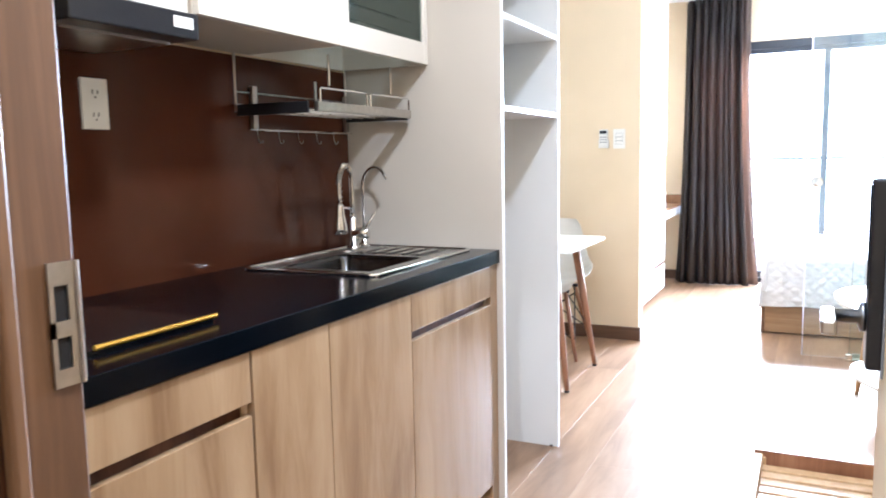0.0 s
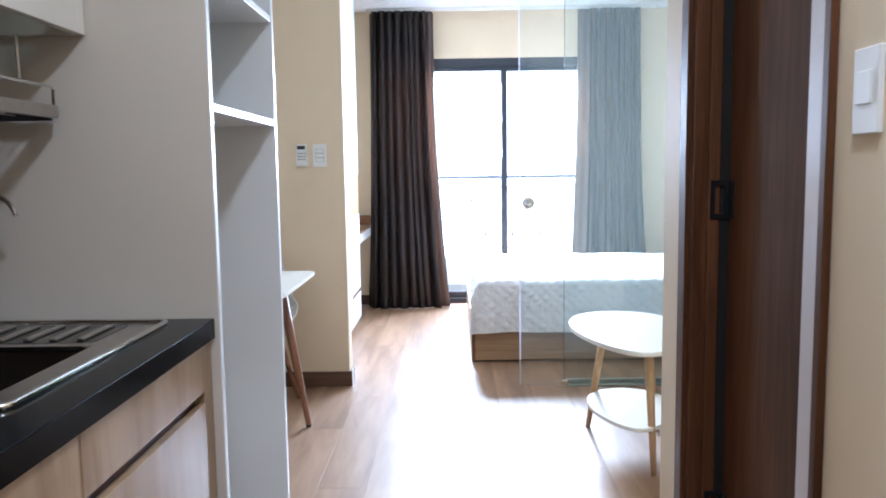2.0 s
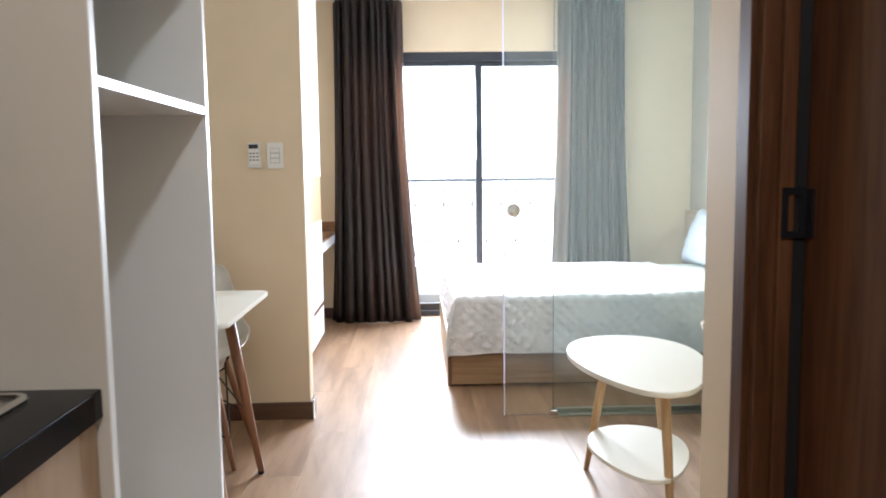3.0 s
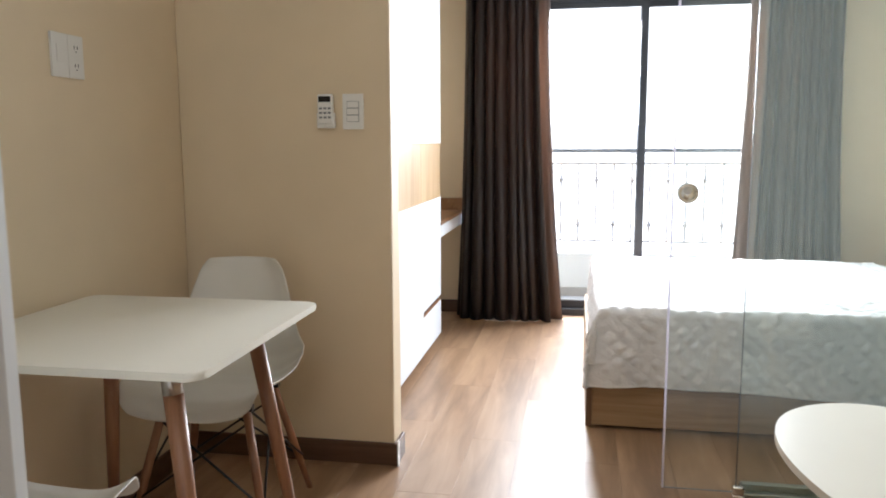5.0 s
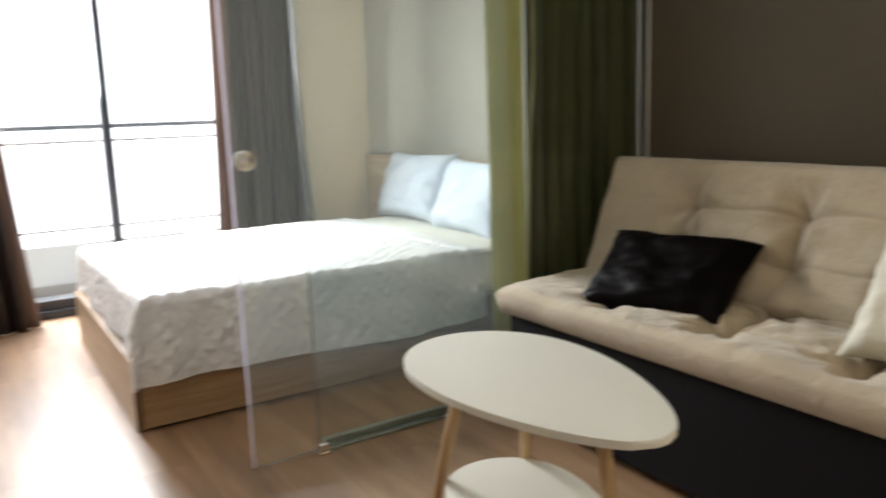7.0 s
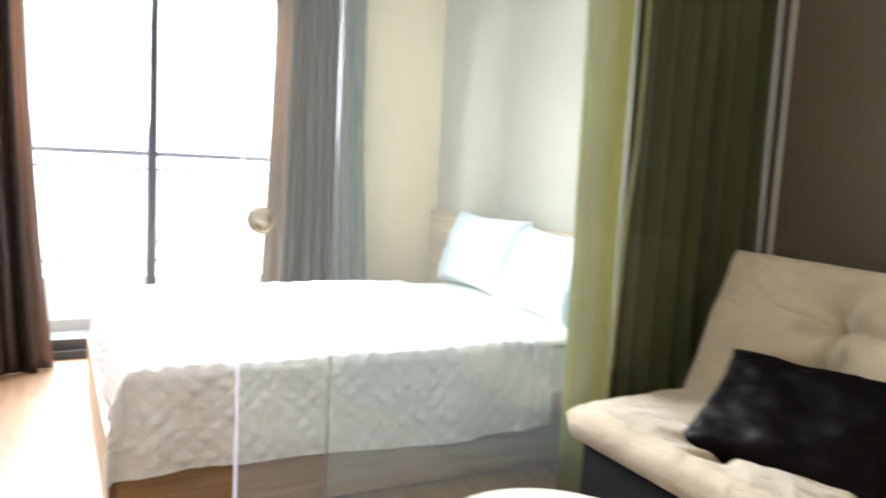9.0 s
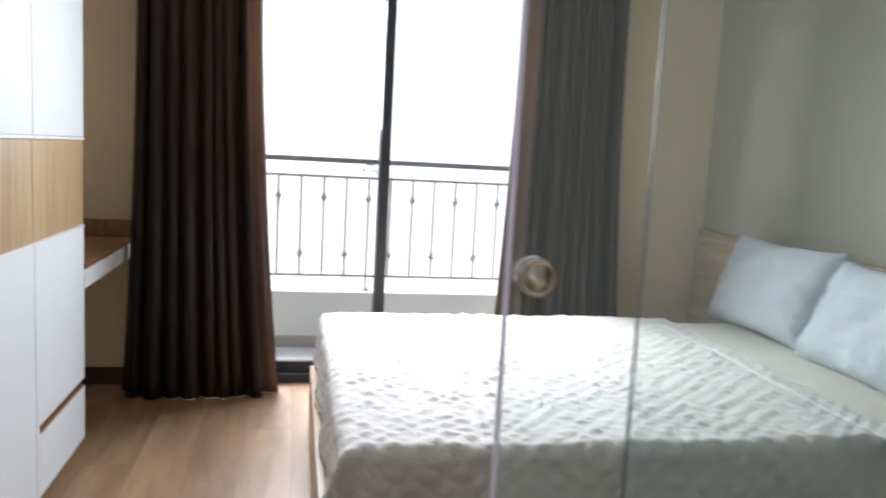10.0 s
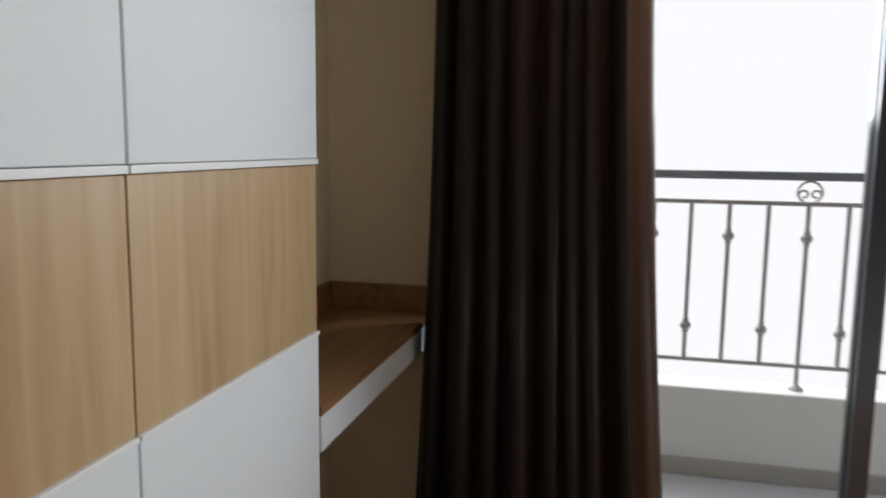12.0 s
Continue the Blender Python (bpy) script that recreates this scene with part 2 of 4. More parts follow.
M_TILE = paint("pale_balcony_tile", (0.55, 0.55, 0.54), 0.5, 0.06, 80, 0.1)
M_SKIRT = paint("grey_balcony_skirting_tile", (0.42, 0.40, 0.37), 0.6, 0.06, 80, 0.1)
M_RAIL = paint("grey_painted_iron", (0.43, 0.41, 0.415), 0.5, 0.1)
M_HANDRAIL = paint("blue_grey_painted_iron", (0.21, 0.23, 0.26), 0.5, 0.1)
# far building glows by itself, standing for bright hazy daylight on it
M_FACADE = emitting("glowing_far_facade", (1.0, 0.955, 0.945), 0.41)
M_FARWIN = emitting("glowing_far_window", (0.91, 0.885, 0.885), 0.31)
M_GROUND = paint("distant_ground", (0.3, 0.3, 0.28), 0.9, 0.2, 0.5, 0.0)
M_DARK = paint("dark_gap", (0.01, 0.009, 0.008), 0.8, 0.1)

# ---- building helpers ----
ORIG = {}


def thing(name, base, label, category, group="", kind=""):
    ob = new(name)
    ob.location = base
    ob.empty_display_size = 0.1
    ORIG[ob] = Vector(base)
    return tagged(ob, label, category, group, kind)


def to_object(name, bm, mat, smooth=False):
    me = bpy.data.meshes.new(name)
    bmesh.ops.recalc_face_normals(bm, faces=bm.faces[:])
    bm.to_mesh(me)
    bm.free()
    me.materials.append(mat)
    if smooth:
        for p in me.polygons:
            p.use_smooth = True
    return new(name, me)


def part(name, bm, mat, parent, label="", smooth=False):
    """One mesh, given in world coordinates, as a part of a thing or of a part."""
    bmesh.ops.translate(bm, verts=bm.verts[:], vec=-ORIG[parent])
    ob = to_object(name, bm, mat, smooth)
    ob.parent = parent
    ORIG[ob] = ORIG[parent]
    return tagged(ob, label)


def single(name, bm, mat, label, category, base=(0, 0, 0), kind="", smooth=False, group=""):
    """A thing of one mesh."""
    bmesh.ops.translate(bm, verts=bm.verts[:], vec=-Vector(base))
    ob = to_object(name, bm, mat, smooth)
    ob.location = base
    ORIG[ob] = Vector(base)
    return tagged(ob, label, category, group, kind)


def add_box(bm, x0, x1, y0, y1, z0, z1, bev=0.0, seg=2):
    b = bmesh.new()
    r = bmesh.ops.create_cube(b, size=1)
    for v in r["verts"]:
        v.co = Vector(((x0 + x1) / 2 + v.co.x * (x1 - x0), (y0 + y1) / 2 + v.co.y * (y1 - y0), (z0 + z1) / 2 + v.co.z * (z1 - z0)))
    if bev:
        bmesh.ops.bevel(b, geom=b.edges[:], offset=bev, segments=seg, affect="EDGES", profile=0.5)
    return merge(bm, b)


def merge(bm, b):
    me = bpy.data.meshes.new("tmp")
    b.to_mesh(me)
    b.free()
    bm.from_mesh(me)
    bpy.data.meshes.remove(me)
    return bm


def box(x0, x1, y0, y1, z0, z1, bev=0.0, seg=2):
    return add_box(bmesh.new(), x0, x1, y0, y1, z0, z1, bev, seg)


def tube(points, radii, sides=10, closed=False, bm=None, cap=True):
    """A round bar along points, with a radius at each."""
    bm = bm or bmesh.new()
    pts = [Vector(p) for p in points]
    if not hasattr(radii, "__len__"):
        radii = [radii] * len(pts)
    rings, up = [], None
    n = len(pts)
    for i, p in enumerate(pts):
        d = (pts[(i + 1) % n] - pts[i - 1]) if closed else (pts[min(i + 1, n - 1)] - pts[max(i - 1, 0)])
        d.normalize()
        if up is None:
            up = d.orthogonal().normalized()
        up = (up - d * up.dot(d)).normalized()
        side = d.cross(up)
        rings.append([bm.verts.new(p + (up * math.cos(a) + side * math.sin(a)) * radii[i]) for a in [2 * math.pi * k / sides for k in range(sides)]])
    for i in range(n if closed else n - 1):
        a, b = rings[i], rings[(i + 1) % n]
        for k in range(sides):
            bm.faces.new((a[k], a[(k + 1) % sides], b[(k + 1) % sides], b[k]))
    if cap and not closed:
        bm.faces.new(rings[0][::-1])
        bm.faces.new(rings[-1])
    return bm


def lathe(profile, centre, axis="z", sides=24, bm=None):
    """A turned shape: profile of (radius, height) round an axis through centre."""
    bm = bm or bmesh.new()
    c = Vector(centre)
    rings = []
    for r, h in profile:
        ring = []
        for k in range(sides):
            a = 2 * math.pi * k / sides
            u, v = r * math.cos(a), r * math.sin(a)
            p = {"z": (u, v, h), "y": (u, h, v), "x": (h, u, v)}[axis]
            ring.append(bm.verts.new(c + Vector(p)))
        rings.append(ring)
    for a, b in zip(rings, rings[1:]):
        for k in range(sides):
            bm.faces.new((a[k], a[(k + 1) % sides], b[(k + 1) % sides], b[k]))
    bm.faces.new(rings[0][::-1])
    bm.faces.new(rings[-1])
    return bm


def sheet(fn, nu, nv, bm=None):
    """A grid of (nu + 1) x (nv + 1) points fn(u, v), u and v from 0 to 1."""
    bm = bm or bmesh.new()
    rows = [[bm.verts.new(fn(i / nu, j / nv)) for j in range(nv + 1)] for i in range(nu + 1)]
    for i in range(nu):
        for j in range(nv):
            bm.faces.new((rows[i][j], rows[i + 1][j], rows[i + 1][j + 1], rows[i][j + 1]))
    return bm


def solid(ob, thickness, offset=0.0):
    md = ob.modifiers.new("thickness", "SOLIDIFY")
    md.thickness, md.offset = thickness, offset
    return ob


def slab(outline, z0, z1, bm=None, bev=0.0):
    """A flat board with the given outline."""
    b = bmesh.new()
    lo = [b.verts.new((x, y, z0)) for x, y in outline]
    hi = [b.verts.new((x, y, z1)) for x, y in outline]
    n = len(outline)
    b.faces.new(lo[::-1])
    top = b.faces.new(hi)
    for i in range(n):
        b.faces.new((lo[i], lo[(i + 1) % n], hi[(i + 1) % n], hi[i]))
    if bev:
        edges = [e for e in b.edges if abs(e.verts[0].co.z - e.verts[1].co.z) < 1e-6]
        bmesh.ops.bevel(b, geom=edges, offset=bev, segments=2, affect="EDGES", profile=0.5)
    return merge(bm or bmesh.new(), b)


def rounded_rect(x0, x1, y0, y1, r, n=6):
    out = []
    for cx, cy, a0 in ((x1 - r, y1 - r, 0), (x0 + r, y1 - r, 90), (x0 + r, y0 + r, 180), (x1 - r, y0 + r, 270)):
        for k in range(n + 1):
            a = radians(a0 + 90 * k / n)
            out.append((cx + r * math.cos(a), cy + r * math.sin(a)))
    return out


def structure(name, bm, mat, label, category):
    return single(name, bm, mat, label, category, kind="structure")


# ---- the plan ----
CEIL = 2.62
XW, XE = -1.68, 1.99            # nook wall and bed wall
YF, YN = 0.66, 7.73             # entrance wall, window wall
XH = 0.36                       # hall wall
YL = 3.07                       # living room's near wall
KX = -1.40                      # kitchen wall

# floor bed and planks are at the end of the file
floor = structure("floor", box(-1.9, 2.1, -1.4, 7.88, -0.16, -0.012), M_DARK, "warm oak laminate plank floor", "floor")
ceiling = structure("ceiling", box(-2.0, 2.15, -1.5, 7.88, CEIL, CEIL + 0.15), M_CEIL, "plain white painted plaster ceiling", "ceiling")
structure("wall_kitchen", box(-1.95, KX, 0.5, YL - 0.02, 0, CEIL), M_CREAM, "cream painted wall behind the kitchen", "wall")
structure("wall_west", box(-1.80, XW, YL - 0.02, YN, 0, CEIL), M_CREAM, "cream painted wall beside the dining table", "wall")
structure("wall_stub", box(XW, -0.874, 5.045, 5.165, 0, CEIL, 0.006), M_CREAM, "cream painted wall stub between table and wardrobe", "wall")
structure("wall_desk", box(XW, -1.345, 6.86, YN, 0, CEIL), M_CREAM, "cream painted wall behind the narrow desk", "wall")
structure("wall_east", box(XE, 2.12, 5.10, YN, 0, CEIL), M_GREY, "pale grey painted wall behind the bed", "wall")
structure("wall_sofa", box(XE, 2.12, YL, 5.10, 0, CEIL), M_SHADEWALL, "wall behind the sofa, coloured dark for the shade there", "wall")
bm = box(-1.80, -0.95, YN, 7.88, 0, CEIL)
add_box(bm, 1.40, 2.12, YN, 7.88, 0, CEIL)
add_box(bm, -0.95, 1.40, YN, 7.88, 2.21, CEIL)
structure("wall_north", bm, M_CREAM, "cream painted wall round the balcony door", "wall")
structure("wall_south", box(XH + 0.12, 2.12, YL - 0.12, YL, 0, CEIL), M_CREAM, "cream painted wall beside the sofa", "wall")
bm = box(XH, XH + 0.12, 0.5, 2.085, 0, CEIL)
add_box(bm, XH, XH + 0.12, 2.83, YL, 0, CEIL)
add_box(bm, XH, XH + 0.12, 2.085, 2.83, 2.08, CEIL)
structure("wall_hall", bm, M_CREAM, "cream painted hall wall with the bathroom door", "wall")
bm = box(-1.95, -0.70, 0.46, YF, 0, CEIL)
add_box(bm, 0.33, XH, 0.46, YF, 0, CEIL)
add_box(bm, -0.70, 0.33, 0.46, YF, 2.14, CEIL)
structure("wall_entrance", bm, M_CREAM, "cream painted wall round the entrance door", "wall")
bm = box(-1.95, -1.83, -1.4, 0.46, 0, CEIL)
add_box(bm, 1.95, 2.07, -1.4, 0.46, 0, CEIL)
add_box(bm, -1.95, 2.07, -1.5, -1.4, 0, CEIL)
add_box(bm, XH, 2.07, 0.46, 0.58, 0, CEIL)
structure("wall_corridor", bm, M_CREAM, "cream painted walls of the outer corridor", "wall")
bm = box(1.6, 1.72, 0.58, YL - 0.12, 0, CEIL)
structure("wall_bathroom", bm, M_CREAM, "plain wall closing the bathroom", "wall")


def baseboard(x0, x1, y0, y1):
    structure("baseboard", box(x0, x1, y0, y1, 0, 0.087, 0.004), M_BASE, "dark brown wooden skirting board", "skirting")


structure("trim", box(-0.8595, -0.8555, 5.027, 5.053, 0, 0.098, 0.001), M_WPLASTIC, "white plastic end cap of the skirting board", "trim")
baseboard(XW, -0.860, 5.031, 5.045)
baseboard(-0.874, -0.860, 5.045, 5.165)
baseboard(XW, XW + 0.014, YL, 5.031)
baseboard(XE - 0.014, XE, YL, 5.55)
baseboard(-1.345, -0.95, YN - 0.014, YN)
baseboard(XH + 0.02, XE - 0.014, YL, YL + 0.014)
baseboard(-1.345, -1.331, 6.86, YN - 0.014)

# ---- balcony, window, outside ----
structure("balcony_floor", box(-2.0, 3.2, 7.88, 8.9, -0.16, -0.01), M_TILE, "pale tiled balcony floor", "floor")
structure("balcony_parapet", box(-2.0, 3.2, 8.50, 8.66, -0.01, 0.335, 0.006), M_RENDER, "low white rendered balcony parapet", "parapet")
structure("balcony_skirting", box(-2.0, 3.2, 8.484, 8.50, -0.01, 0.06, 0.003), M_SKIRT, "grey tile skirting along the parapet", "skirting")
bm = box(-2.1, -2.0, 7.88, 8.66, -0.16, 2.9)
add_box(bm, 3.2, 3.3, 7.88, 8.66, -0.16, 2.9)
structure("balcony_side_wall", bm, M_RENDER, "white rendered balcony side walls", "wall")

railing = thing("balcony_railing", (0.2, 8.58, 0.335), "grey wrought iron balcony railing with turned knops", "railing")
part("handrail", box(-1.98, 3.18, 8.555, 8.605, 1.127, 1.159, 0.006), M_HANDRAIL, railing, "blue grey handrail")
part("top_bar", box(-1.98, 3.18, 8.572, 8.588, 1.033, 1.049), M_RAIL, railing)
part("bottom_bar", box(-1.98, 3.18, 8.572, 8.588, 0.42, 0.435), M_RAIL, railing)


def baluster(x, i):
    post = i % 14 == 0
    lo = 0.335 if post else 0.43
    hi = 1.036
    bm = tube([(x, 8.58, lo), (x, 8.58, hi)], 0.0085, 8)
    z = 0.913 if i % 2 == 0 else 0.56
    lathe([(0.007, -0.032), (0.013, -0.026), (0.010, -0.02), (0.021, -0.006), (0.021, 0.006), (0.010, 0.02), (0.013, 0.026), (0.007, 0.032)], (x, 8.58, z), "z", 10, bm)
    if post:
        lathe([(0.03, 0.0), (0.026, 0.008), (0.01, 0.02)], (x, 8.58, 0.335), "z", 10, bm)
    part("baluster", bm, M_RAIL, railing, smooth=False)
    if post:
        for s in (-1, 1):
            pts = []
            for k in range(22):
                a = k / 21
                th = radians(-90 + 400 * a)
                r = 0.022 * (1 - 0.62 * a)
                pts.append((x + s * (0.02 + r * math.cos(th)), 8.58, 1.075 + r * math.sin(th)))
            part("scroll", tube(pts, 0.004, 6), M_RAIL, railing)
        arch = [(x + 0.042 * math.cos(radians(a)), 8.58, 1.082 + 0.042 * math.sin(radians(a))) for a in range(-20, 201, 10)]
        part("scroll_arch", tube(arch, 0.004, 6), M_RAIL, railing)


for i in range(-15, 22):
    baluster(0.197 + 0.1375 * i, i)

window = thing("window_1", (0.2, 7.80, 0), "charcoal aluminium sliding balcony door with clear panes", "window", kind="structure")
part("frame_side", box(-0.95, -0.90, 7.76, 7.86, 0, 2.21), M_FRAME, window)
part("frame_side", box(1.35, 1.40, 7.76, 7.86, 0, 2.21), M_FRAME, window)
part("frame_head", box(-0.90, 1.35, 7.76, 7.86, 2.14, 2.21), M_FRAME, window)
part("sill_track", box(-0.90, 1.35, 7.735, 7.86, -0.012, 0.045, 0.004), M_FRAME, window)


def sash(x0, x1, y, w0, w1):
    s = part("sash", add_box(add_box(add_box(box(x0, x0 + w0, y - 0.016, y + 0.016, 0.045, 2.14), x1 - w1, x1, y - 0.016, y + 0.016, 0.045, 2.14), x0 + w0, x1 - w1, y - 0.016, y + 0.016, 2.10, 2.14), x0 + w0, x1 - w1, y - 0.016, y + 0.016, 0.045, 0.10), M_FRAME, window)
    p = part("pane", box(x0 + w0, x1 - w1, y - 0.003, y + 0.003, 0.10, 2.10), M_WINGLASS, s, "clear window glass")
    p.visible_shadow = False


sash(-0.90, 0.228, 7.795, 0.05, 0.052)
sash(0.172, 1.35, 7.832, 0.05, 0.05)

structure("ground", box(-400, 400, 9, 900, -26.2, -26), M_GROUND, "distant pale ground far below the balcony", "ground")
far = thing("apartment_building", (4, 64, -26), "pale glowing backdrop of an apartment building far across the street", "building")
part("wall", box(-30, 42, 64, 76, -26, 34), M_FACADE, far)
for i in range(2):
    for j in range(3):
        x, z = -2.2 - 13.5 * i, -16.5 + 12.9 * j
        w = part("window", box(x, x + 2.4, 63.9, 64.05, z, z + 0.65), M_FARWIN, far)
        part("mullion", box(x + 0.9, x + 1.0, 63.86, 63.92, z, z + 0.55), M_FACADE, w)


# ---- entrance ----
frame_1 = thing("door_1", (-0.18, 0.6, 0), "brown wood entrance door frame with steel strike plate", "door frame", kind="structure")
part("jamb", box(-0.70, -0.62, 0.585, 0.66, 0, 2.14, 0.003), M_JAMB, frame_1)
part("stop", box(-0.70, -0.614, 0.565, 0.585, 0, 2.06, 0.004), M_JAMB, frame_1)
part("outer_jamb", box(-0.70, -0.628, 0.44, 0.565, 0, 2.14, 0.003), M_DARKWOOD, frame_1)
part("architrave", box(-0.78, -0.634, 0.42, 0.439, 0, 2.14, 0.005), M_DARKWOOD, frame_1)
bm = box(0.25, 0.33, 0.56, 0.66, 0, 2.14, 0.003)
add_box(bm, 0.265, 0.33, 0.44, 0.56, 0, 2.14, 0.003)
part("jamb", bm, M_JAMB, frame_1)
part("head_jamb", box(-0.62, 0.25, 0.46, 0.66, 2.06, 2.14), M_JAMB, frame_1)
bm = bmesh.new()
for y0, y1, z0, z1 in ((0.622, 0.655, 0.962, 0.982), (0.622, 0.655, 1.018, 1.036), (0.622, 0.655, 1.076, 1.102), (0.622, 0.628, 0.982, 1.076), (0.646, 0.655, 0.982, 1.018), (0.646, 0.655, 1.036, 1.076)):
    add_box(bm, -0.6195, -0.616, y0, y1, z0, z1)
add_box(bm, -0.6195, -0.613, 0.655, 0.6605, 0.962, 1.102, 0.001)
plate = part("strike_plate", bm, M_STEEL, frame_1, "brushed steel strike plate")
part("bolt_hole", box(-0.6192, -0.6185, 0.628, 0.646, 0.982, 1.018), M_DARK, plate)
part("bolt_hole", box(-0.6192, -0.6185, 0.628, 0.646, 1.036, 1.076), M_DARK, plate)

door = thing("entrance_door", (0.25, 0.66, 0), "open cream entrance door leaf with digital lever lock", "door")
LX = 0.236
part("leaf", box(LX, LX + 0.045, 0.665, 1.52, 0.008, 2.06, 0.003), M_CREAM, door)
lock = part("lock_body", box(LX - 0.026, LX, 1.425, 1.495, 0.86, 1.165, 0.006, 3), M_BLACK, door, "black digital lock body")
part("keypad", box(LX - 0.0285, LX - 0.026, 1.433, 1.487, 0.99, 1.155, 0.001), M_HOB, lock)
part("back_plate", box(LX - 0.004, LX - 0.0005, 1.418, 1.502, 0.85, 1.172, 0.001), M_GREYPLASTIC, lock)
bm = lathe([(0.024, 0.0), (0.024, -0.008), (0.012, -0.012), (0.011, -0.05)], (LX - 0.026, 1.462, 0.94), "x", 16)
lever = part("lever", bm, M_GUNMETAL, lock, "dark metal lever handle", True)
part("grip", box(LX - 0.092, LX - 0.07, 1.35, 1.474, 0.929, 0.952, 0.005, 3), M_STEEL, lever, "brushed steel grip")
part("inlay", box(LX - 0.0926, LX - 0.0915, 1.372, 1.462, 0.934, 0.947), M_BLACK, lever, "black grip inlay")
for z in (0.25, 1.05, 1.8):
    part("hinge", tube([(0.255, 0.662, z - 0.05), (0.255, 0.662, z + 0.05)], 0.007, 8), M_STEEL, door)

rack = thing("shoe_rack", (0.17, 1.85, 0), "pale wooden slatted shoe rack against the hall wall", "shoe rack")
for x in (0.015, 0.305):
    for y in (1.60, 2.02):
        part("leg", box(x, x + 0.03, y, y + 0.03, 0, 0.47, 0.003), M_LEGPALE, rack)
for z in (0.16, 0.43):
    part("rim", box(0.018, 0.332, 2.026, 2.046, z, z + 0.055, 0.002), M_LEG, rack)
    part("rim", box(0.018, 0.332, 1.604, 1.622, z, z + 0.055, 0.002), M_LEG, rack)
    for x in (0.018, 0.312):
        part("rim", box(x, x + 0.02, 1.63, 2.02, z, z + 0.05, 0.002), M_LEGPALE, rack)
    for k in range(9):
        y = 1.632 + 0.044 * k
        part("slat", box(0.038, 0.312, y, y + 0.032, z + 0.012, z + 0.024, 0.002), M_LEGPALE, rack)

# bathroom door
bath = thing("door_2", (0.42, 2.45, 0), "closed dark walnut bathroom door in matching frame", "door", kind="structure")
for y0, y1, ya, yb in ((2.085, 2.135, 2.045, 2.07), (2.78, 2.83, 2.81, 2.87)):
    j = part("jamb", box(XH - 0.004, XH + 0.125, y0, y1, 0, 2.05, 0.002), M_DARKWOOD, bath)
    part("architrave", box(XH - 0.016, XH - 0.001, ya, yb, 0, 2.105, 0.003), M_DARKWOOD, bath)
# pale strip added for the bright reflection in the glossy door frame
part("seal_strip", box(XH - 0.010, XH - 0.0045, 2.071, 2.13, 0, 2.04, 0.001), M_SHEENSTRIP, bath, "pale strip added for the sheen on the architrave")
part("head_jamb", box(XH - 0.004, XH + 0.125, 2.135, 2.78, 2.03, 2.08, 0.002), M_DARKWOOD, bath)
part("architrave", box(XH - 0.016, XH - 0.001, 2.07, 2.81, 2.045, 2.105, 0.003), M_DARKWOOD, bath)
part("stop", box(XH + 0.03, XH + 0.061, 2.765, 2.78, 0, 2.03, 0.003), M_DARKWOOD, bath)
part("shadow_gap", box(XH + 0.0615, XH + 0.0845, 2.7665, 2.7795, 0, 2.03), M_DARK, bath)
leaf = part("leaf", box(XH + 0.085, XH + 0.123, 2.14, 2.768, 0.006, 2.025, 0.003), M_DARKWOOD, bath)
for z in (0.3, 1.137, 1.8):
    bm = tube([(XH + 0.08, 2.768, z - 0.05), (XH + 0.08, 2.768, z + 0.05)], 0.007, 8)
    add_box(bm, XH + 0.081, XH + 0.086, 2.735, 2.765, z - 0.048, z + 0.048)
    for z0, z1, x0, x1 in ((-0.05, -0.036, 0.034, 0.08), (0.036, 0.05, 0.034, 0.08), (-0.036, 0.036, 0.034, 0.046), (-0.036, 0.036, 0.07, 0.08)):
        add_box(bm, XH + x0, XH + x1, 2.760, 2.7645, z + z0, z + z1)
    part("hinge", bm, M_BLACK, bath, "black steel hinge")


def wall_plate(name, label, category, centre, axis, w, h, gangs, kind):
    """A white plate on a wall that faces +x, -x or -y, with rockers or sockets."""
    cx, cy, cz = centre
    base = thing(name, centre, label, category)

    def face(a0, a1, z0, z1, d0, d1, bev=0.0):
        if axis == "+x":
            return box(cx + d0, cx + d1, cy + a0, cy + a1, cz + z0, cz + z1, bev)
        if axis == "-x":
            return box(cx - d1, cx - d0, cy + a0, cy + a1, cz + z0, cz + z1, bev)
        return box(cx + a0, cx + a1, cy - d1, cy - d0, cz + z0, cz + z1, bev)

    for g in range(gangs):
        a = -w / 2 + g * w / gangs
        b = a + w / gangs
        p = part("plate", face(a + 0.0006, b - 0.0006, -h / 2, h / 2, 0, 0.009, 0.002), M_WPLASTIC, base)
        k = kind[g] if isinstance(kind, tuple) else kind
        if k == "switch":
            part("rocker_surround", face(a + 0.0165, b - 0.0165, -0.036, 0.036, 0.009, 0.0098), M_GREYPLASTIC, p, "grey gap round the rockers")
            for zz in (-1, 0, 1):
                part("rocker", face(a + 0.018, b - 0.018, zz * 0.024 - 0.0105, zz * 0.024 + 0.0105, 0.009, 0.012, 0.001), M_WPLASTIC, p)
        elif k == "blank":
            part("rocker", face(a + 0.018, b - 0.018, -0.02, 0.03, 0.009, 0.012, 0.001), M_WPLASTIC, p)
        else:
            for zz in (-0.026, 0.026):
                for da in (-0.007, 0.007):
                    m = (a + b) / 2 + da
                    part("slot", face(m - 0.0014, m + 0.0014, zz - 0.004, zz + 0.006, 0.009, 0.0095), M_DARK, p)
                m = (a + b) / 2
                part("slot", face(m - 0.002, m + 0.002, zz - 0.013, zz - 0.009, 0.009, 0.0095), M_DARK, p)
    return base


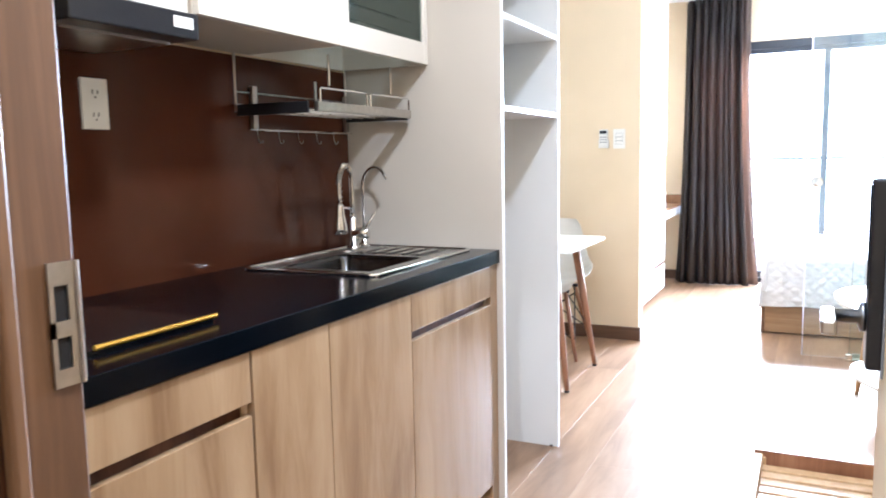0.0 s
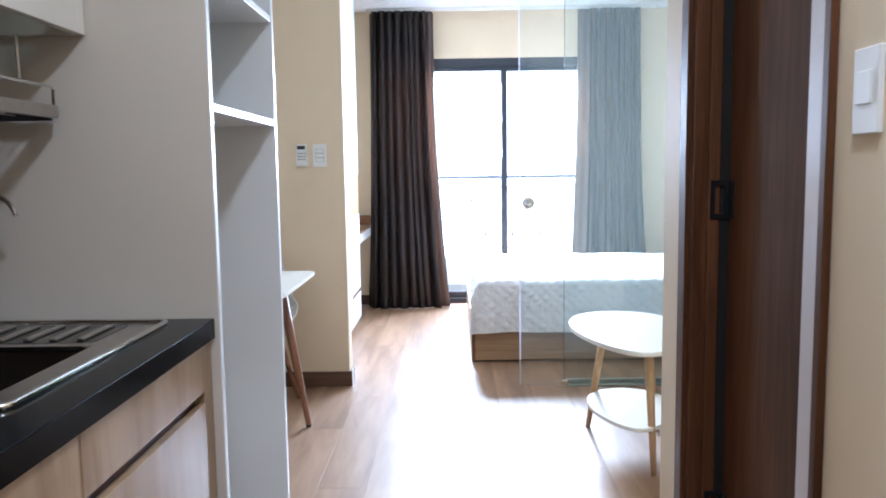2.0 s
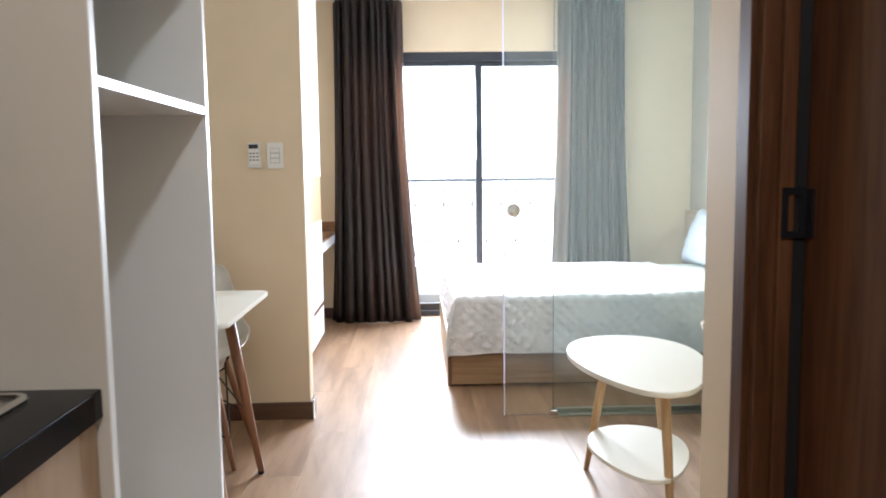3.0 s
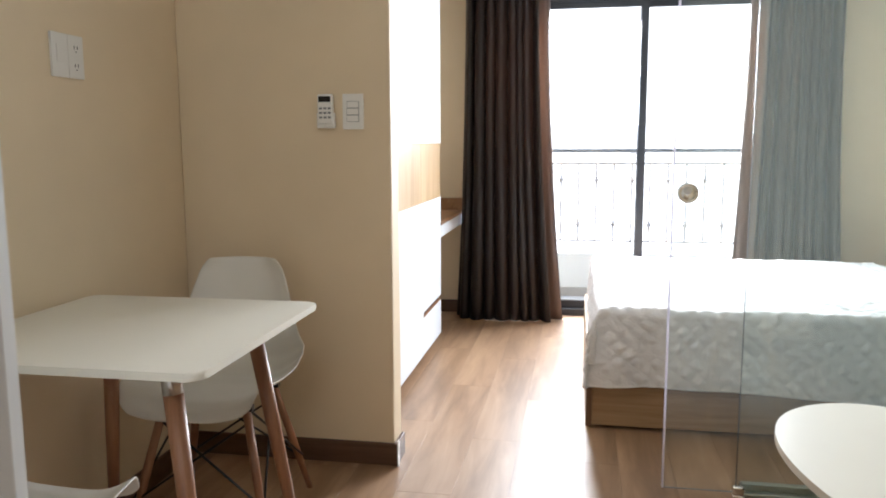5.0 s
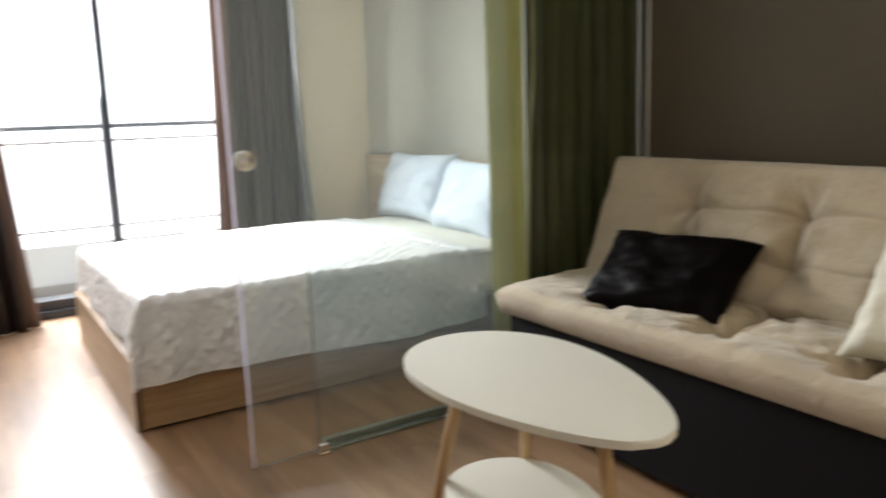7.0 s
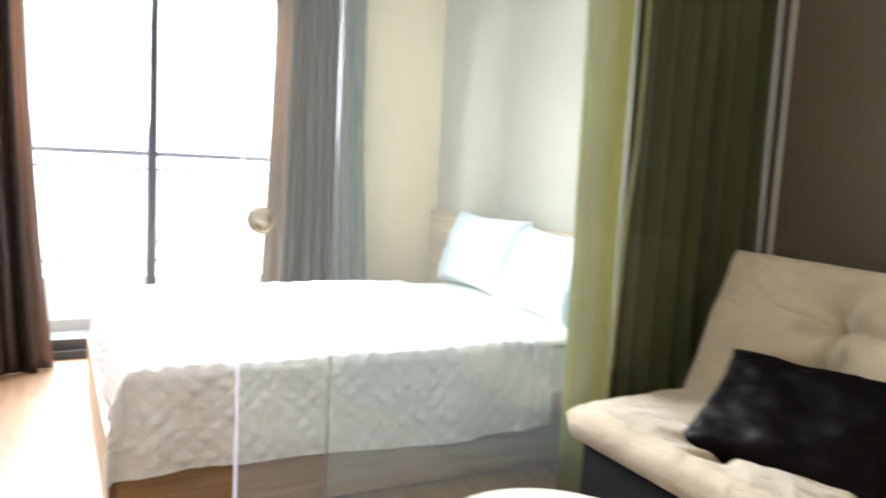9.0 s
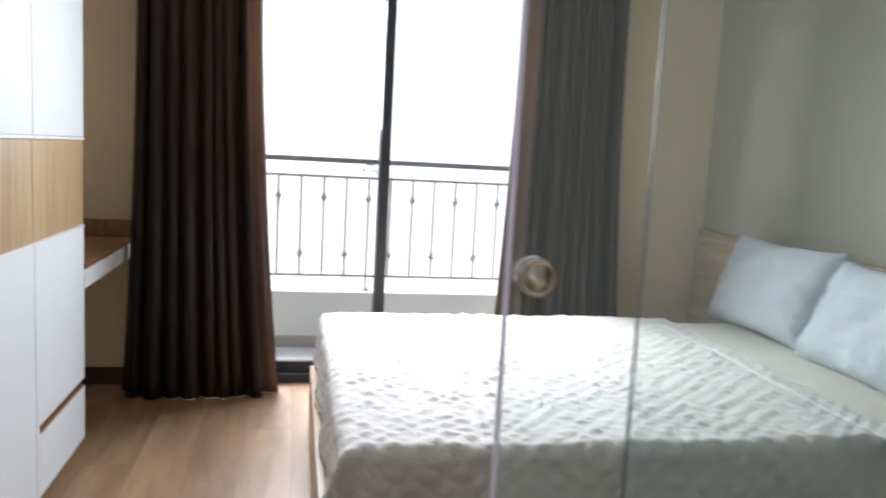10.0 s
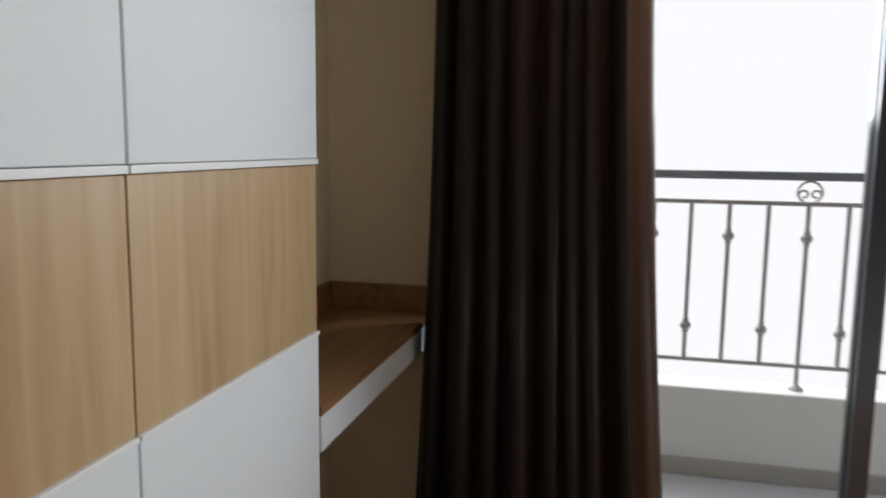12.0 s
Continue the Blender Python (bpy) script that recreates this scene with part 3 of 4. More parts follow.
wall_plate("light_switch", "white plastic light switch on the hall wall", "switch", (XH, 1.945, 1.335), "-x", 0.075, 0.13, 1, "blank")
wall_plate("wall_socket", "white double socket on the brown backsplash", "socket", (KX + 0.0085, 1.351, 1.349), "+x", 0.074, 0.118, 1, "socket")
wall_plate("wall_socket", "white two-gang switch and socket above the table", "socket", (XW, 4.413, 1.452), "+x", 0.142, 0.124, 2, ("blank", "socket"))
wall_plate("light_switch", "white three-rocker light switch on the wall stub", "switch", (-1.0086, 5.045, 1.312), "-y", 0.078, 0.125, 1, "switch")
wall_plate("wall_socket", "white socket on the oak headboard", "socket", (1.936, 7.36, 0.62), "-x", 0.075, 0.118, 1, "blank")

remote = thing("remote_control", (-1.107, 5.045, 1.316), "white air conditioner remote in its wall holder", "remote control")
RX, RY = -1.107, 5.045
part("holder", box(RX - 0.033, RX + 0.033, RY - 0.022, RY, 1.254, 1.308, 0.004), M_WPLASTIC, remote)
body = part("body", box(RX - 0.028, RX + 0.028, RY - 0.028, RY - 0.004, 1.268, 1.374, 0.006, 3), M_WPLASTIC, remote)
part("screen", box(RX - 0.022, RX + 0.022, RY - 0.0295, RY - 0.0275, 1.346, 1.366), M_HOB, body, "dark display")
for i in range(3):
    for j in range(3):
        part("button", box(RX - 0.020 + 0.016 * i, RX - 0.009 + 0.016 * i, RY - 0.0298, RY - 0.0275, 1.320 - 0.016 * j, 1.327 - 0.016 * j, 0.0005), M_GREYPLASTIC, body)

# ---- kitchen ----
FX = -0.818   # cabinet fronts


def base_unit(y0, y1, fronts, label):
    u = thing("base_cabinet", ((KX + FX) / 2, (y0 + y1) / 2, 0), label, "cabinet", "kitchen base cabinets")
    part("side_panel", box(KX + 0.004, FX - 0.018, y0, y0 + 0.016, 0.10, 0.857), M_OAK, u)
    part("side_panel", box(KX + 0.004, FX - 0.018, y1 - 0.016, y1, 0.10, 0.857), M_OAK, u)
    part("bottom_panel", box(KX + 0.004, FX - 0.018, y0 + 0.016, y1 - 0.016, 0.10, 0.116), M_OAK, u)
    part("back_panel", box(KX + 0.004, KX + 0.012, y0 + 0.016, y1 - 0.016, 0.116, 0.857), M_OAK, u)
    part("plinth", box(FX - 0.06, FX - 0.045, y0, y1, 0, 0.10), M_OAK_Y, u)
    for kind, a, b, z0, z1 in fronts:
        part(kind, box(FX - 0.018, FX, a + 0.0018, b - 0.0018, z0, z1, 0.0015), M_OAK, u)
    return u


base_unit(0.668, 1.184, [("drawer_front", 0.668, 1.180, 0.755, 0.853), ("door", 0.668, 1.180, 0.105, 0.730)], "pale oak base cabinet with drawer and finger groove")
base_unit(1.184, 1.824, [("door", 1.184, 1.442, 0.105, 0.853), ("door", 1.442, 1.824, 0.105, 0.853)], "pale oak base cabinet with two plain doors")
base_unit(1.824, 2.378, [("drawer_front", 1.824, 2.378, 0.752, 0.853), ("door", 1.824, 2.378, 0.105, 0.727)], "pale oak sink cabinet with groove under its false drawer")
single("filler_panel", box(KX + 0.004, FX - 0.002, 2.38, 2.438, 0, 0.857, 0.002), M_OAK, "narrow oak filler panel at the cabinet end", "panel", (-1.1, 2.41, 0))
# groove lining coloured darker than the oak, for the shade inside
for a, b in ((0.70, 1.168), (1.842, 2.36)):
    single("groove_channel", box(FX - 0.045, FX - 0.02, a, b, 0.722, 0.762, 0.002), M_DARKWOOD, "recessed finger groove of the cabinet, coloured dark for its shade", "cabinet groove", (FX - 0.03, (a + b) / 2, 0.722), kind="structure")

SX0, SX1, SY0, SY1 = -1.315, -0.915, 1.80, 2.375
bm = bmesh.new()
rings = [[bm.verts.new((x, y, z)) for x, y in ((xa, ya), (xb, ya), (xb, yb), (xa, yb))]
         for xa, xb, ya, yb in ((KX + 0.002, -0.81, 0.668, 2.438), (SX0, SX1, SY0, SY1)) for z in (0.858, 0.902)]
for a, b in ((0, 1), (1, 3), (3, 2), (2, 0)):
    for k in range(4):
        bm.faces.new((rings[a][k], rings[a][(k + 1) % 4], rings[b][(k + 1) % 4], rings[b][k]))
front = [e for e in bm.edges if all(v.co.x > -0.811 and v.co.z > 0.9 for v in e.verts)]
bmesh.ops.bevel(bm, geom=front, offset=0.003, segments=3, affect="EDGES", profile=0.5)
single("worktop", bm, M_STONE, "polished black granite kitchen worktop over oak cabinets", "worktop", (-1.1, 1.55, 0.846))

splash = structure("backsplash", box(KX + 0.0005, KX + 0.008, 0.668, 2.438, 0.901, 1.515), M_SPLASH, "glossy brown glass backsplash", "backsplash")

hob = thing("hob", (-1.13, 1.055, 0.90), "black ceramic two-zone hob with brass front trim", "hob")
part("glass_plate", slab(rounded_rect(-1.36, -0.912, 0.91, 1.196, 0.012), 0.9025, 0.908), M_HOB, hob)
part("trim", tube([(-0.9075, 0.912, 0.914), (-0.9075, 1.194, 0.914)], 0.0048, 12), M_GOLD, hob, "bright brass trim strip")

sink = thing("kitchen_sink", (-1.115, 2.12, 0.90), "stainless steel sink with bowl and ribbed drainer", "sink")
BX0, BX1, BY0, BY1 = -1.255, -0.955, 1.845, 2.165
bm = bmesh.new()
for x0, x1, y0, y1 in ((-1.333, -0.897, 1.782, BY0), (-1.333, BX0, BY0, BY1), (BX1, -0.897, BY0, BY1), (-1.333, -0.897, BY1, 2.392)):
    add_box(bm, x0, x1, y0, y1, 0.9005, 0.9045)
part("rim", bm, M_STEEL, sink, "brushed steel rim")
edge = [(x, y, 0.9055) for x, y in rounded_rect(-1.333, -0.897, 1.782, 2.392, 0.02)]
part("rolled_edge", tube(edge, 0.0065, 8, True), M_CHROME, sink, smooth=True)
loops = []
bm = bmesh.new()
for inset, z, r in ((0, 0.904, 0.03), (0.004, 0.89, 0.03), (0.016, 0.74, 0.04), (0.05, 0.725, 0.03)):
    loops.append([bm.verts.new((x, y, z)) for x, y in rounded_rect(BX0 + inset, BX1 - inset, BY0 + inset, BY1 - inset, r)])
for a, b in zip(loops, loops[1:]):
    for k in range(len(a)):
        bm.faces.new((a[k], a[(k + 1) % len(a)], b[(k + 1) % len(a)], b[k]))
bm.faces.new(loops[-1])
solid(part("bowl", bm, M_BOWL, sink, smooth=True), 0.002)
part("drain", lathe([(0.04, 0.726), (0.04, 0.729), (0.02, 0.728), (0.018, 0.7265)], (-1.105, 2.005, 0), "z", 20), M_CHROME, sink)
# tray coloured dark for the reflection of the backsplash in the steel
part("drainer_tray", slab(rounded_rect(-1.235, -0.965, 2.19, 2.362, 0.02), 0.9045, 0.9052), M_BOWL, sink, "sunken drainer tray, coloured dark for the backsplash it mirrors")
for k in range(5):
    x = -1.215 + 0.052 * k
    part("drainer_rib", box(x, x + 0.016, 2.205, 2.345, 0.9052, 0.9105, 0.0022), M_STEEL, sink, "raised steel drainer rib")

TX, TY, TZ = -1.278, 2.276, 0.9045
tap = thing("kitchen_tap", (TX, TY, TZ), "chrome spring kitchen tap with pull-down spray", "tap")
part("deck_plate", slab(rounded_rect(TX - 0.026, TX + 0.03, TY - 0.075, TY + 0.06, 0.025), TZ, TZ + 0.005, bev=0.0015), M_STEEL, tap, "brushed steel deck plate")
part("base", lathe([(0.025, 0.005), (0.025, 0.011), (0.018, 0.016), (0.018, 0.105), (0.013, 0.114)], (TX, TY, TZ), "z", 18), M_CHROME, tap, smooth=True)
arc = [(TX + 0.004 * (1 - math.cos(a)), TY - 0.046 * (1 - math.cos(a)), 1.135 + 0.055 * math.sin(a)) for a in [math.pi * k / 12 for k in range(1, 13)]]
neck = [(TX, TY, 1.01), (TX, TY, 1.07), (TX, TY, 1.135)] + arc + [(TX + 0.009, TY - 0.093, 1.09), (TX + 0.010, TY - 0.094, 1.058)]
part("neck", tube(neck, 0.0065, 10), M_CHROME, tap, smooth=True)
coil = []
for k in range(230):
    i = 5 + k / 229 * (len(neck) - 6)
    i0 = min(int(i), len(neck) - 2)
    p = Vector(neck[i0]).lerp(Vector(neck[i0 + 1]), i - i0)
    d = (Vector(neck[i0 + 1]) - Vector(neck[i0])).normalized()
    e = d.cross(Vector((1, 0, 0))).normalized()
    th = k * 0.75
    coil.append(p + (Vector((1, 0, 0)) * math.cos(th) + e * math.sin(th)) * 0.0092)
part("spring", tube(coil, 0.0019, 5), M_CHROME, tap)
head = part("spray_head", lathe([(0.010, 1.066), (0.014, 1.058), (0.015, 1.03), (0.021, 1.005), (0.0235, 0.985), (0.0235, 0.972), (0.019, 0.968)], (TX + 0.010, TY - 0.094, 0), "z", 18), M_CHROME, tap, smooth=True)
part("spray_face", lathe([(0.018, 0.966), (0.018, 0.9685)], (TX + 0.010, TY - 0.094, 0), "z", 18), M_BLACK, head, "black spray face")
part("holder_arm", tube([(TX, TY, 1.045), (TX + 0.005, TY - 0.05, 1.05), (TX + 0.010, TY - 0.08, 1.05)], 0.004, 8), M_CHROME, tap, smooth=True)
valve = part("valve", tube([(TX, TY, 0.962), (TX + 0.05, TY + 0.012, 0.962), (TX + 0.053, TY + 0.0127, 0.962)], [0.02, 0.02, 0.017], 18), M_CHROME, tap, smooth=True)
part("lever", tube([(TX + 0.042, TY + 0.012, 0.975), (TX + 0.052, TY + 0.024, 1.0), (TX + 0.064, TY + 0.04, 1.03)], [0.0055, 0.005, 0.004], 8), M_CHROME, valve, smooth=True)

ftap = thing("filter_tap", (-1.305, 2.39, 0.9045), "slim chrome gooseneck drinking water tap", "tap")
part("base", lathe([(0.02, 0.0), (0.02, 0.008), (0.011, 0.016), (0.011, 0.05), (0.006, 0.055)], (-1.305, 2.39, 0.9045), "z", 14), M_CHROME, ftap, smooth=True)
goose = [(-1.305, 2.39, 0.95), (-1.305, 2.39, 1.11)] + [(-1.305 + 0.058 * (1 - math.cos(a)), 2.39 - 0.016 * (1 - math.cos(a)), 1.118 + 0.064 * math.sin(a)) for a in [radians(160) * k / 14 for k in range(1, 15)]]
part("neck", tube(goose, 0.0055, 8), M_CHROME, ftap, smooth=True)


def upper_unit(y0, y1, glazed, label):
    z0, z1, x1 = 1.522, 2.30, -1.06
    u = thing("wall_cabinet", ((KX + x1) / 2, (y0 + y1) / 2, z0), label, "cabinet", "kitchen wall cabinets")
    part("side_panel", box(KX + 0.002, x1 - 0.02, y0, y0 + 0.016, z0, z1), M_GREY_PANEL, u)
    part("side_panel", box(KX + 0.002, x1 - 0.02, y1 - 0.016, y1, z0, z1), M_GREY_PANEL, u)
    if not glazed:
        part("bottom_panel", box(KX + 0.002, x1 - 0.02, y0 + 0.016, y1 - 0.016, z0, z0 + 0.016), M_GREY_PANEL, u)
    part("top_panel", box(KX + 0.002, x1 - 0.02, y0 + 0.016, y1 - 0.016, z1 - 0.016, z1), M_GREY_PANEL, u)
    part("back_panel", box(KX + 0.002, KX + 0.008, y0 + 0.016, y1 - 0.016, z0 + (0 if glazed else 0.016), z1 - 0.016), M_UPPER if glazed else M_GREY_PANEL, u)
    a, b = y0 + 0.0015, y1 - 0.0015
    if glazed:
        w = 0.052
        bm = box(x1 - 0.02, x1, a, a + w, z0, z1, 0.002)
        add_box(bm, x1 - 0.02, x1, b - w * 0.55, b, z0, z1, 0.002)
        add_box(bm, x1 - 0.02, x1, a + w, b - w * 0.55, z0, z0 + 0.07, 0.002)
        add_box(bm, x1 - 0.02, x1, a + w, b - w * 0.55, z1 - 0.07, z1, 0.002)
        d = part("door", bm, M_UPPER, u)
        part("pane", box(x1 - 0.012, x1 - 0.008, a + w - 0.004, b - w * 0.55 + 0.004, z0 + 0.066, z1 - 0.066), M_CABGLASS, d, "smoky glass pane")
        for k in range(9):
            x = KX + 0.05 + 0.028 * k
            part("plate_rack_bar", tube([(x, y0 + 0.03, z0 + 0.10), (x, y1 - 0.03, z0 + 0.10)], 0.003, 6), M_CHROME, u)
        part("plate_rack_rail", tube([(x1 - 0.05, y0 + 0.03, z0 + 0.14), (x1 - 0.05, y1 - 0.03, z0 + 0.14)], 0.004, 6), M_CHROME, u)
    else:
        part("door", box(x1 - 0.02, x1, a, b, z0, z1, 0.002), M_UPPER, u)
    return u


upper_unit(1.356, 1.895, False, "cream white lacquered wall cabinet with plain door")
upper_unit(1.895, 2.436, True, "cream white wall cabinet with smoky glass door")
upper_unit(0.67, 1.03, False, "cream white lacquered wall cabinet beside the hood")
hood = thing("range_hood", (-1.22, 1.19, 1.46), "black slim range hood under the wall cabinets", "range hood")
part("body", box(KX + 0.002, -1.085, 1.034, 1.352, 1.52, 2.30, 0.003), M_UPPER, hood)
part("tray", box(KX + 0.01, -1.058, 1.034, 1.352, 1.465, 1.519, 0.004), M_BLACK, hood, "black glass hood tray")
part("filter", box(KX + 0.05, -1.12, 1.06, 1.33, 1.459, 1.466, 0.001), M_STEEL, hood)
part("switch_label", box(-1.0585, -1.057, 1.28, 1.335, 1.485, 1.508), M_WPLASTIC, hood)

dish = thing("dish_rack", (-1.25, 2.115, 1.35), "hanging stainless dish rack with hook rail", "dish rack")
part("front_rail", box(-1.128, -1.112, 1.86, 2.405, 1.345, 1.372, 0.002), M_STEEL, dish)
part("back_rail", box(-1.385, -1.375, 1.83, 2.42, 1.355, 1.375, 0.001), M_STEEL, dish)
part("side_rail", box(-1.375, -1.128, 1.83, 1.838, 1.340, 1.372, 0.001), M_BLACK, dish, "black side rail")
part("side_rail", box(-1.375, -1.128, 2.40, 2.408, 1.340, 1.372, 0.001), M_BLACK, dish, "black side rail")
for k in range(5):
    x = -1.34 + 0.048 * k
    part("shelf_bar", tube([(x, 1.836, 1.352), (x, 2.402, 1.352)], 0.003, 6), M_CHROME, dish)
for y0, y1 in ((1.88, 2.13), (2.15, 2.40)):
    part("guard", tube([(-1.12, y0, 1.372), (-1.12, y0, 1.405), (-1.12, y0 + 0.008, 1.41), (-1.12, y1 - 0.008, 1.41), (-1.12, y1, 1.405), (-1.12, y1, 1.372)], 0.003, 6), M_CHROME, dish)
part("back_guard", tube([(-1.38, 1.84, 1.41), (-1.38, 2.41, 1.41)], 0.003, 6), M_CHROME, dish)
part("post", box(-1.128, -1.124, 1.862, 1.87, 1.372, 1.425), M_STEEL, dish)
for x, y in ((-1.382, 1.835), (-1.382, 2.415), (-1.19, 2.03), (-1.19, 2.4)):
    part("hanger", tube([(x, y, 1.352 if x < -1.3 else 1.43), (x, y, 1.522)], 0.004, 6), M_STEEL, dish)
for y in (1.90, 2.40):
    part("bracket", box(-1.386, -1.372, y, y + 0.02, 1.30, 1.43, 0.001), M_STEEL, dish)
part("hook_rail", tube([(-1.365, 1.87, 1.302), (-1.365, 2.42, 1.302)], 0.0035, 6), M_CHROME, dish)
for k in range(6):
    y = 1.90 + 0.1 * k
    part("hook", tube([(-1.362, y, 1.306), (-1.359, y, 1.275), (-1.352, y, 1.262), (-1.345, y, 1.264), (-1.343, y, 1.272)], 0.0008, 6), M_STEEL, dish)

shelves = thing("open_shelf_unit", (-1.1, 2.755, 0), "tall white open shelf unit beside the kitchen", "shelf unit")
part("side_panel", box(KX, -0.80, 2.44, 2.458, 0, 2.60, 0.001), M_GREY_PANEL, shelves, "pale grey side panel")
part("side_panel", box(-1.66, -0.80, 3.052, 3.07, 0.0, 2.60, 0.001), M_WHITE_PANEL, shelves)
part("back_panel", box(KX + 0.001, KX + 0.006, 2.458, 3.049, 1.36, 2.60), M_WHITE_PANEL, shelves)
for z in (1.36, 1.66, 1.96, 2.26, 2.58):
    part("shelf", box(KX + 0.006, -0.801, 2.458, 3.052, z, z + 0.018, 0.001), M_WHITE_PANEL, shelves)
for y, s in ((2.44, 0), (3.052, 0)):
    part("edge_band", box(-0.80, -0.7985, y, y + 0.018, 0, 2.60), M_WHITE_PANEL, shelves, "white edge band")
part("shelf_foot", lathe([(0.012, 0.0), (0.012, 0.006)], (-0.83, 3.061, 0.0), "z", 10), M_BLACK, shelves)

# ---- dining nook ----
table = thing("dining_table", (-1.31, 4.09, 0), "white square dining table with splayed beech legs", "table")
part("tabletop", slab(rounded_rect(-1.665, -0.945, 3.73, 4.447, 0.03), 0.727, 0.745, bev=0.005), M_TABLETOP, table)
for sx in (0, 1):
    for sy in (0, 1):
        tx, ty = (-1.515, (-1.068, -1.09)[sy])[sx], (3.835, 4.30)[sy]
        fx, fy = (-1.575, -0.982)[sx], (3.79, 4.345)[sy]
        top, foot = Vector((tx, ty, 0.727)), Vector((fx, fy, 0.012))
        c = top.lerp(foot, 0.085)
        leg = part("leg", tube([c, top.lerp(foot, 0.5), foot], [0.0225, 0.020, 0.013], 12), M_LEG, table, "turned beech leg", True)
        part("collar", tube([top, c], [0.0235, 0.0228], 14), M_STEEL, leg, "grey metal collar", True)
        part("foot_cap", tube([foot, (fx, fy, 0)], [0.0145, 0.013], 10), M_BLACK, leg)
part("apron", box(-1.58, -1.07, 4.075, 4.105, 0.70, 0.727), M_WPLASTIC, table)


def shell_chair(x, y, turn, label):
    ch = thing("dining_chair", (0, 0, 0), label, "chair", "white shell chairs at the table")
    prof = [(-0.25, 0.405, 0.16), (-0.235, 0.428, 0.19), (-0.18, 0.442, 0.215), (-0.08, 0.432, 0.232), (0.03, 0.422, 0.236), (0.11, 0.43, 0.232), (0.165, 0.47, 0.225), (0.192, 0.53, 0.208), (0.212, 0.61, 0.186), (0.232, 0.70, 0.162), (0.248, 0.775, 0.138), (0.256, 0.81, 0.112)]

    def fn(u, v):
        i = u * (len(prof) - 1)
        i0 = min(int(i), len(prof) - 2)
        f = i - i0
        py, pz, w = (prof[i0][k] * (1 - f) + prof[i0 + 1][k] * f for k in range(3))
        py, w = py * 1.08, w * 1.04
        s = 2 * v - 1
        curl = abs(s) ** 3
        back = max(0.0, min(1.0, (u - 0.42) / 0.25))
        mid = math.exp(-((u - 0.5) / 0.17) ** 2)
        return (w * s * (1 + 0.05 * mid), py - curl * (0.055 * back + 0.05 * mid) - 0.012 * back * (1 - s * s) * 0, pz + curl * (0.055 * (1 - back) + 0.05 * mid) * (0.4 if u < 0.1 else 1))

    sh = part("seat_shell", sheet(fn, 33, 20), M_SHELL, ch, smooth=True)
    solid(sh, 0.007)
    sh.modifiers.new("soften", "SUBSURF").levels = 1
    for sx in (-1, 1):
        for sy in (-1, 1):
            a, b = Vector((sx * 0.13, sy * 0.12, 0.40)), Vector((sx * 0.215, sy * 0.215, 0.0))
            part("leg", tube([a, a.lerp(b, 0.5), b], [0.013, 0.014, 0.009], 10), M_LEG, ch, "beech dowel leg", True)
        part("wire_brace", tube([(sx * 0.13, -0.12, 0.405), (sx * 0.20, 0.19, 0.13)], 0.004, 6), M_BLACK, ch)
        part("wire_brace", tube([(sx * 0.13, 0.12, 0.405), (sx * 0.20, -0.19, 0.13)], 0.004, 6), M_BLACK, ch)
        part("wire_brace", tube([(-0.14, sx * 0.13, 0.36), (0.185, sx * 0.19, 0.13)], 0.004, 6), M_BLACK, ch)
        part("wire_brace", tube([(0.14, sx * 0.13, 0.36), (-0.185, sx * 0.19, 0.13)], 0.004, 6), M_BLACK, ch)
    part("mount", box(-0.15, 0.15, -0.13, -0.105, 0.395, 0.412), M_BLACK, ch)
    part("mount", box(-0.15, 0.15, 0.105, 0.13, 0.395, 0.412), M_BLACK, ch)
    ch.matrix_basis = pose(x, y, 0, 0, 0, turn) @ Matrix.Diagonal((1.02, 1.0, 1.0, 1))
    return ch


shell_chair(-1.332, 4.585, 3, "white plastic shell chair with beech dowel legs")
shell_chair(-1.365, 3.585, 176, "white plastic shell chair tucked under the table")

# ---- wardrobe and desk ----
WX = -1.02
ward = thing("wardrobe", (-1.35, 6.03, 0), "tall white wardrobe with oak veneer band across its doors", "wardrobe")
part("body", box(XW + 0.004, WX - 0.022, 5.238, 6.855, 0.07, 2.60), M_WARD, ward)
part("end_filler", box(XW + 0.004, WX - 0.03, 5.167, 5.237, 0, 2.60), M_WARD, ward)
part("plinth", box(XW + 0.02, WX - 0.06, 5.24, 6.70, 0, 0.07), M_DESK, ward, "brown plinth")
seams = (5.238, 5.755, 6.298, 6.855)
for a, b in zip(seams, seams[1:]):
    a, b = a + 0.002, b - 0.002
    part("upper_door", box(WX - 0.02, WX, a, b, 1.212, 2.598, 0.002), M_WARD, ward)
    part("oak_door_band", box(WX - 0.02, WX - 0.003, a, b, 0.889, 1.20, 0.001), M_OAK_W, ward, "pale oak veneer band")
    part("ledge", box(WX - 0.02, WX + 0.003, a, b, 1.201, 1.211, 0.001), M_WHITE_PANEL, ward)
    part("ledge", box(WX - 0.02, WX + 0.003, a, b, 0.881, 0.888, 0.001), M_WHITE_PANEL, ward)
    if b > 6.5:
        part("lower_door", box(WX - 0.02, WX, a, b, 0.298, 0.88, 0.002), M_WARD, ward)
        part("drawer_front", box(WX - 0.02, WX, a + 0.03, b, 0.062, 0.268, 0.002), M_WARD, ward)
        # dark strip colours in the shade of the slit above the drawer
        part("grip_strip", box(WX - 0.022, WX - 0.014, a + 0.03, b - 0.004, 0.270, 0.296), M_DARKWOOD, ward, "dark strip standing for the shade in the drawer gap")
        part("drawer_lip", box(WX - 0.014, WX - 0.001, a + 0.03, b, 0.268, 0.272), M_DESK, ward, "brown drawer lip")
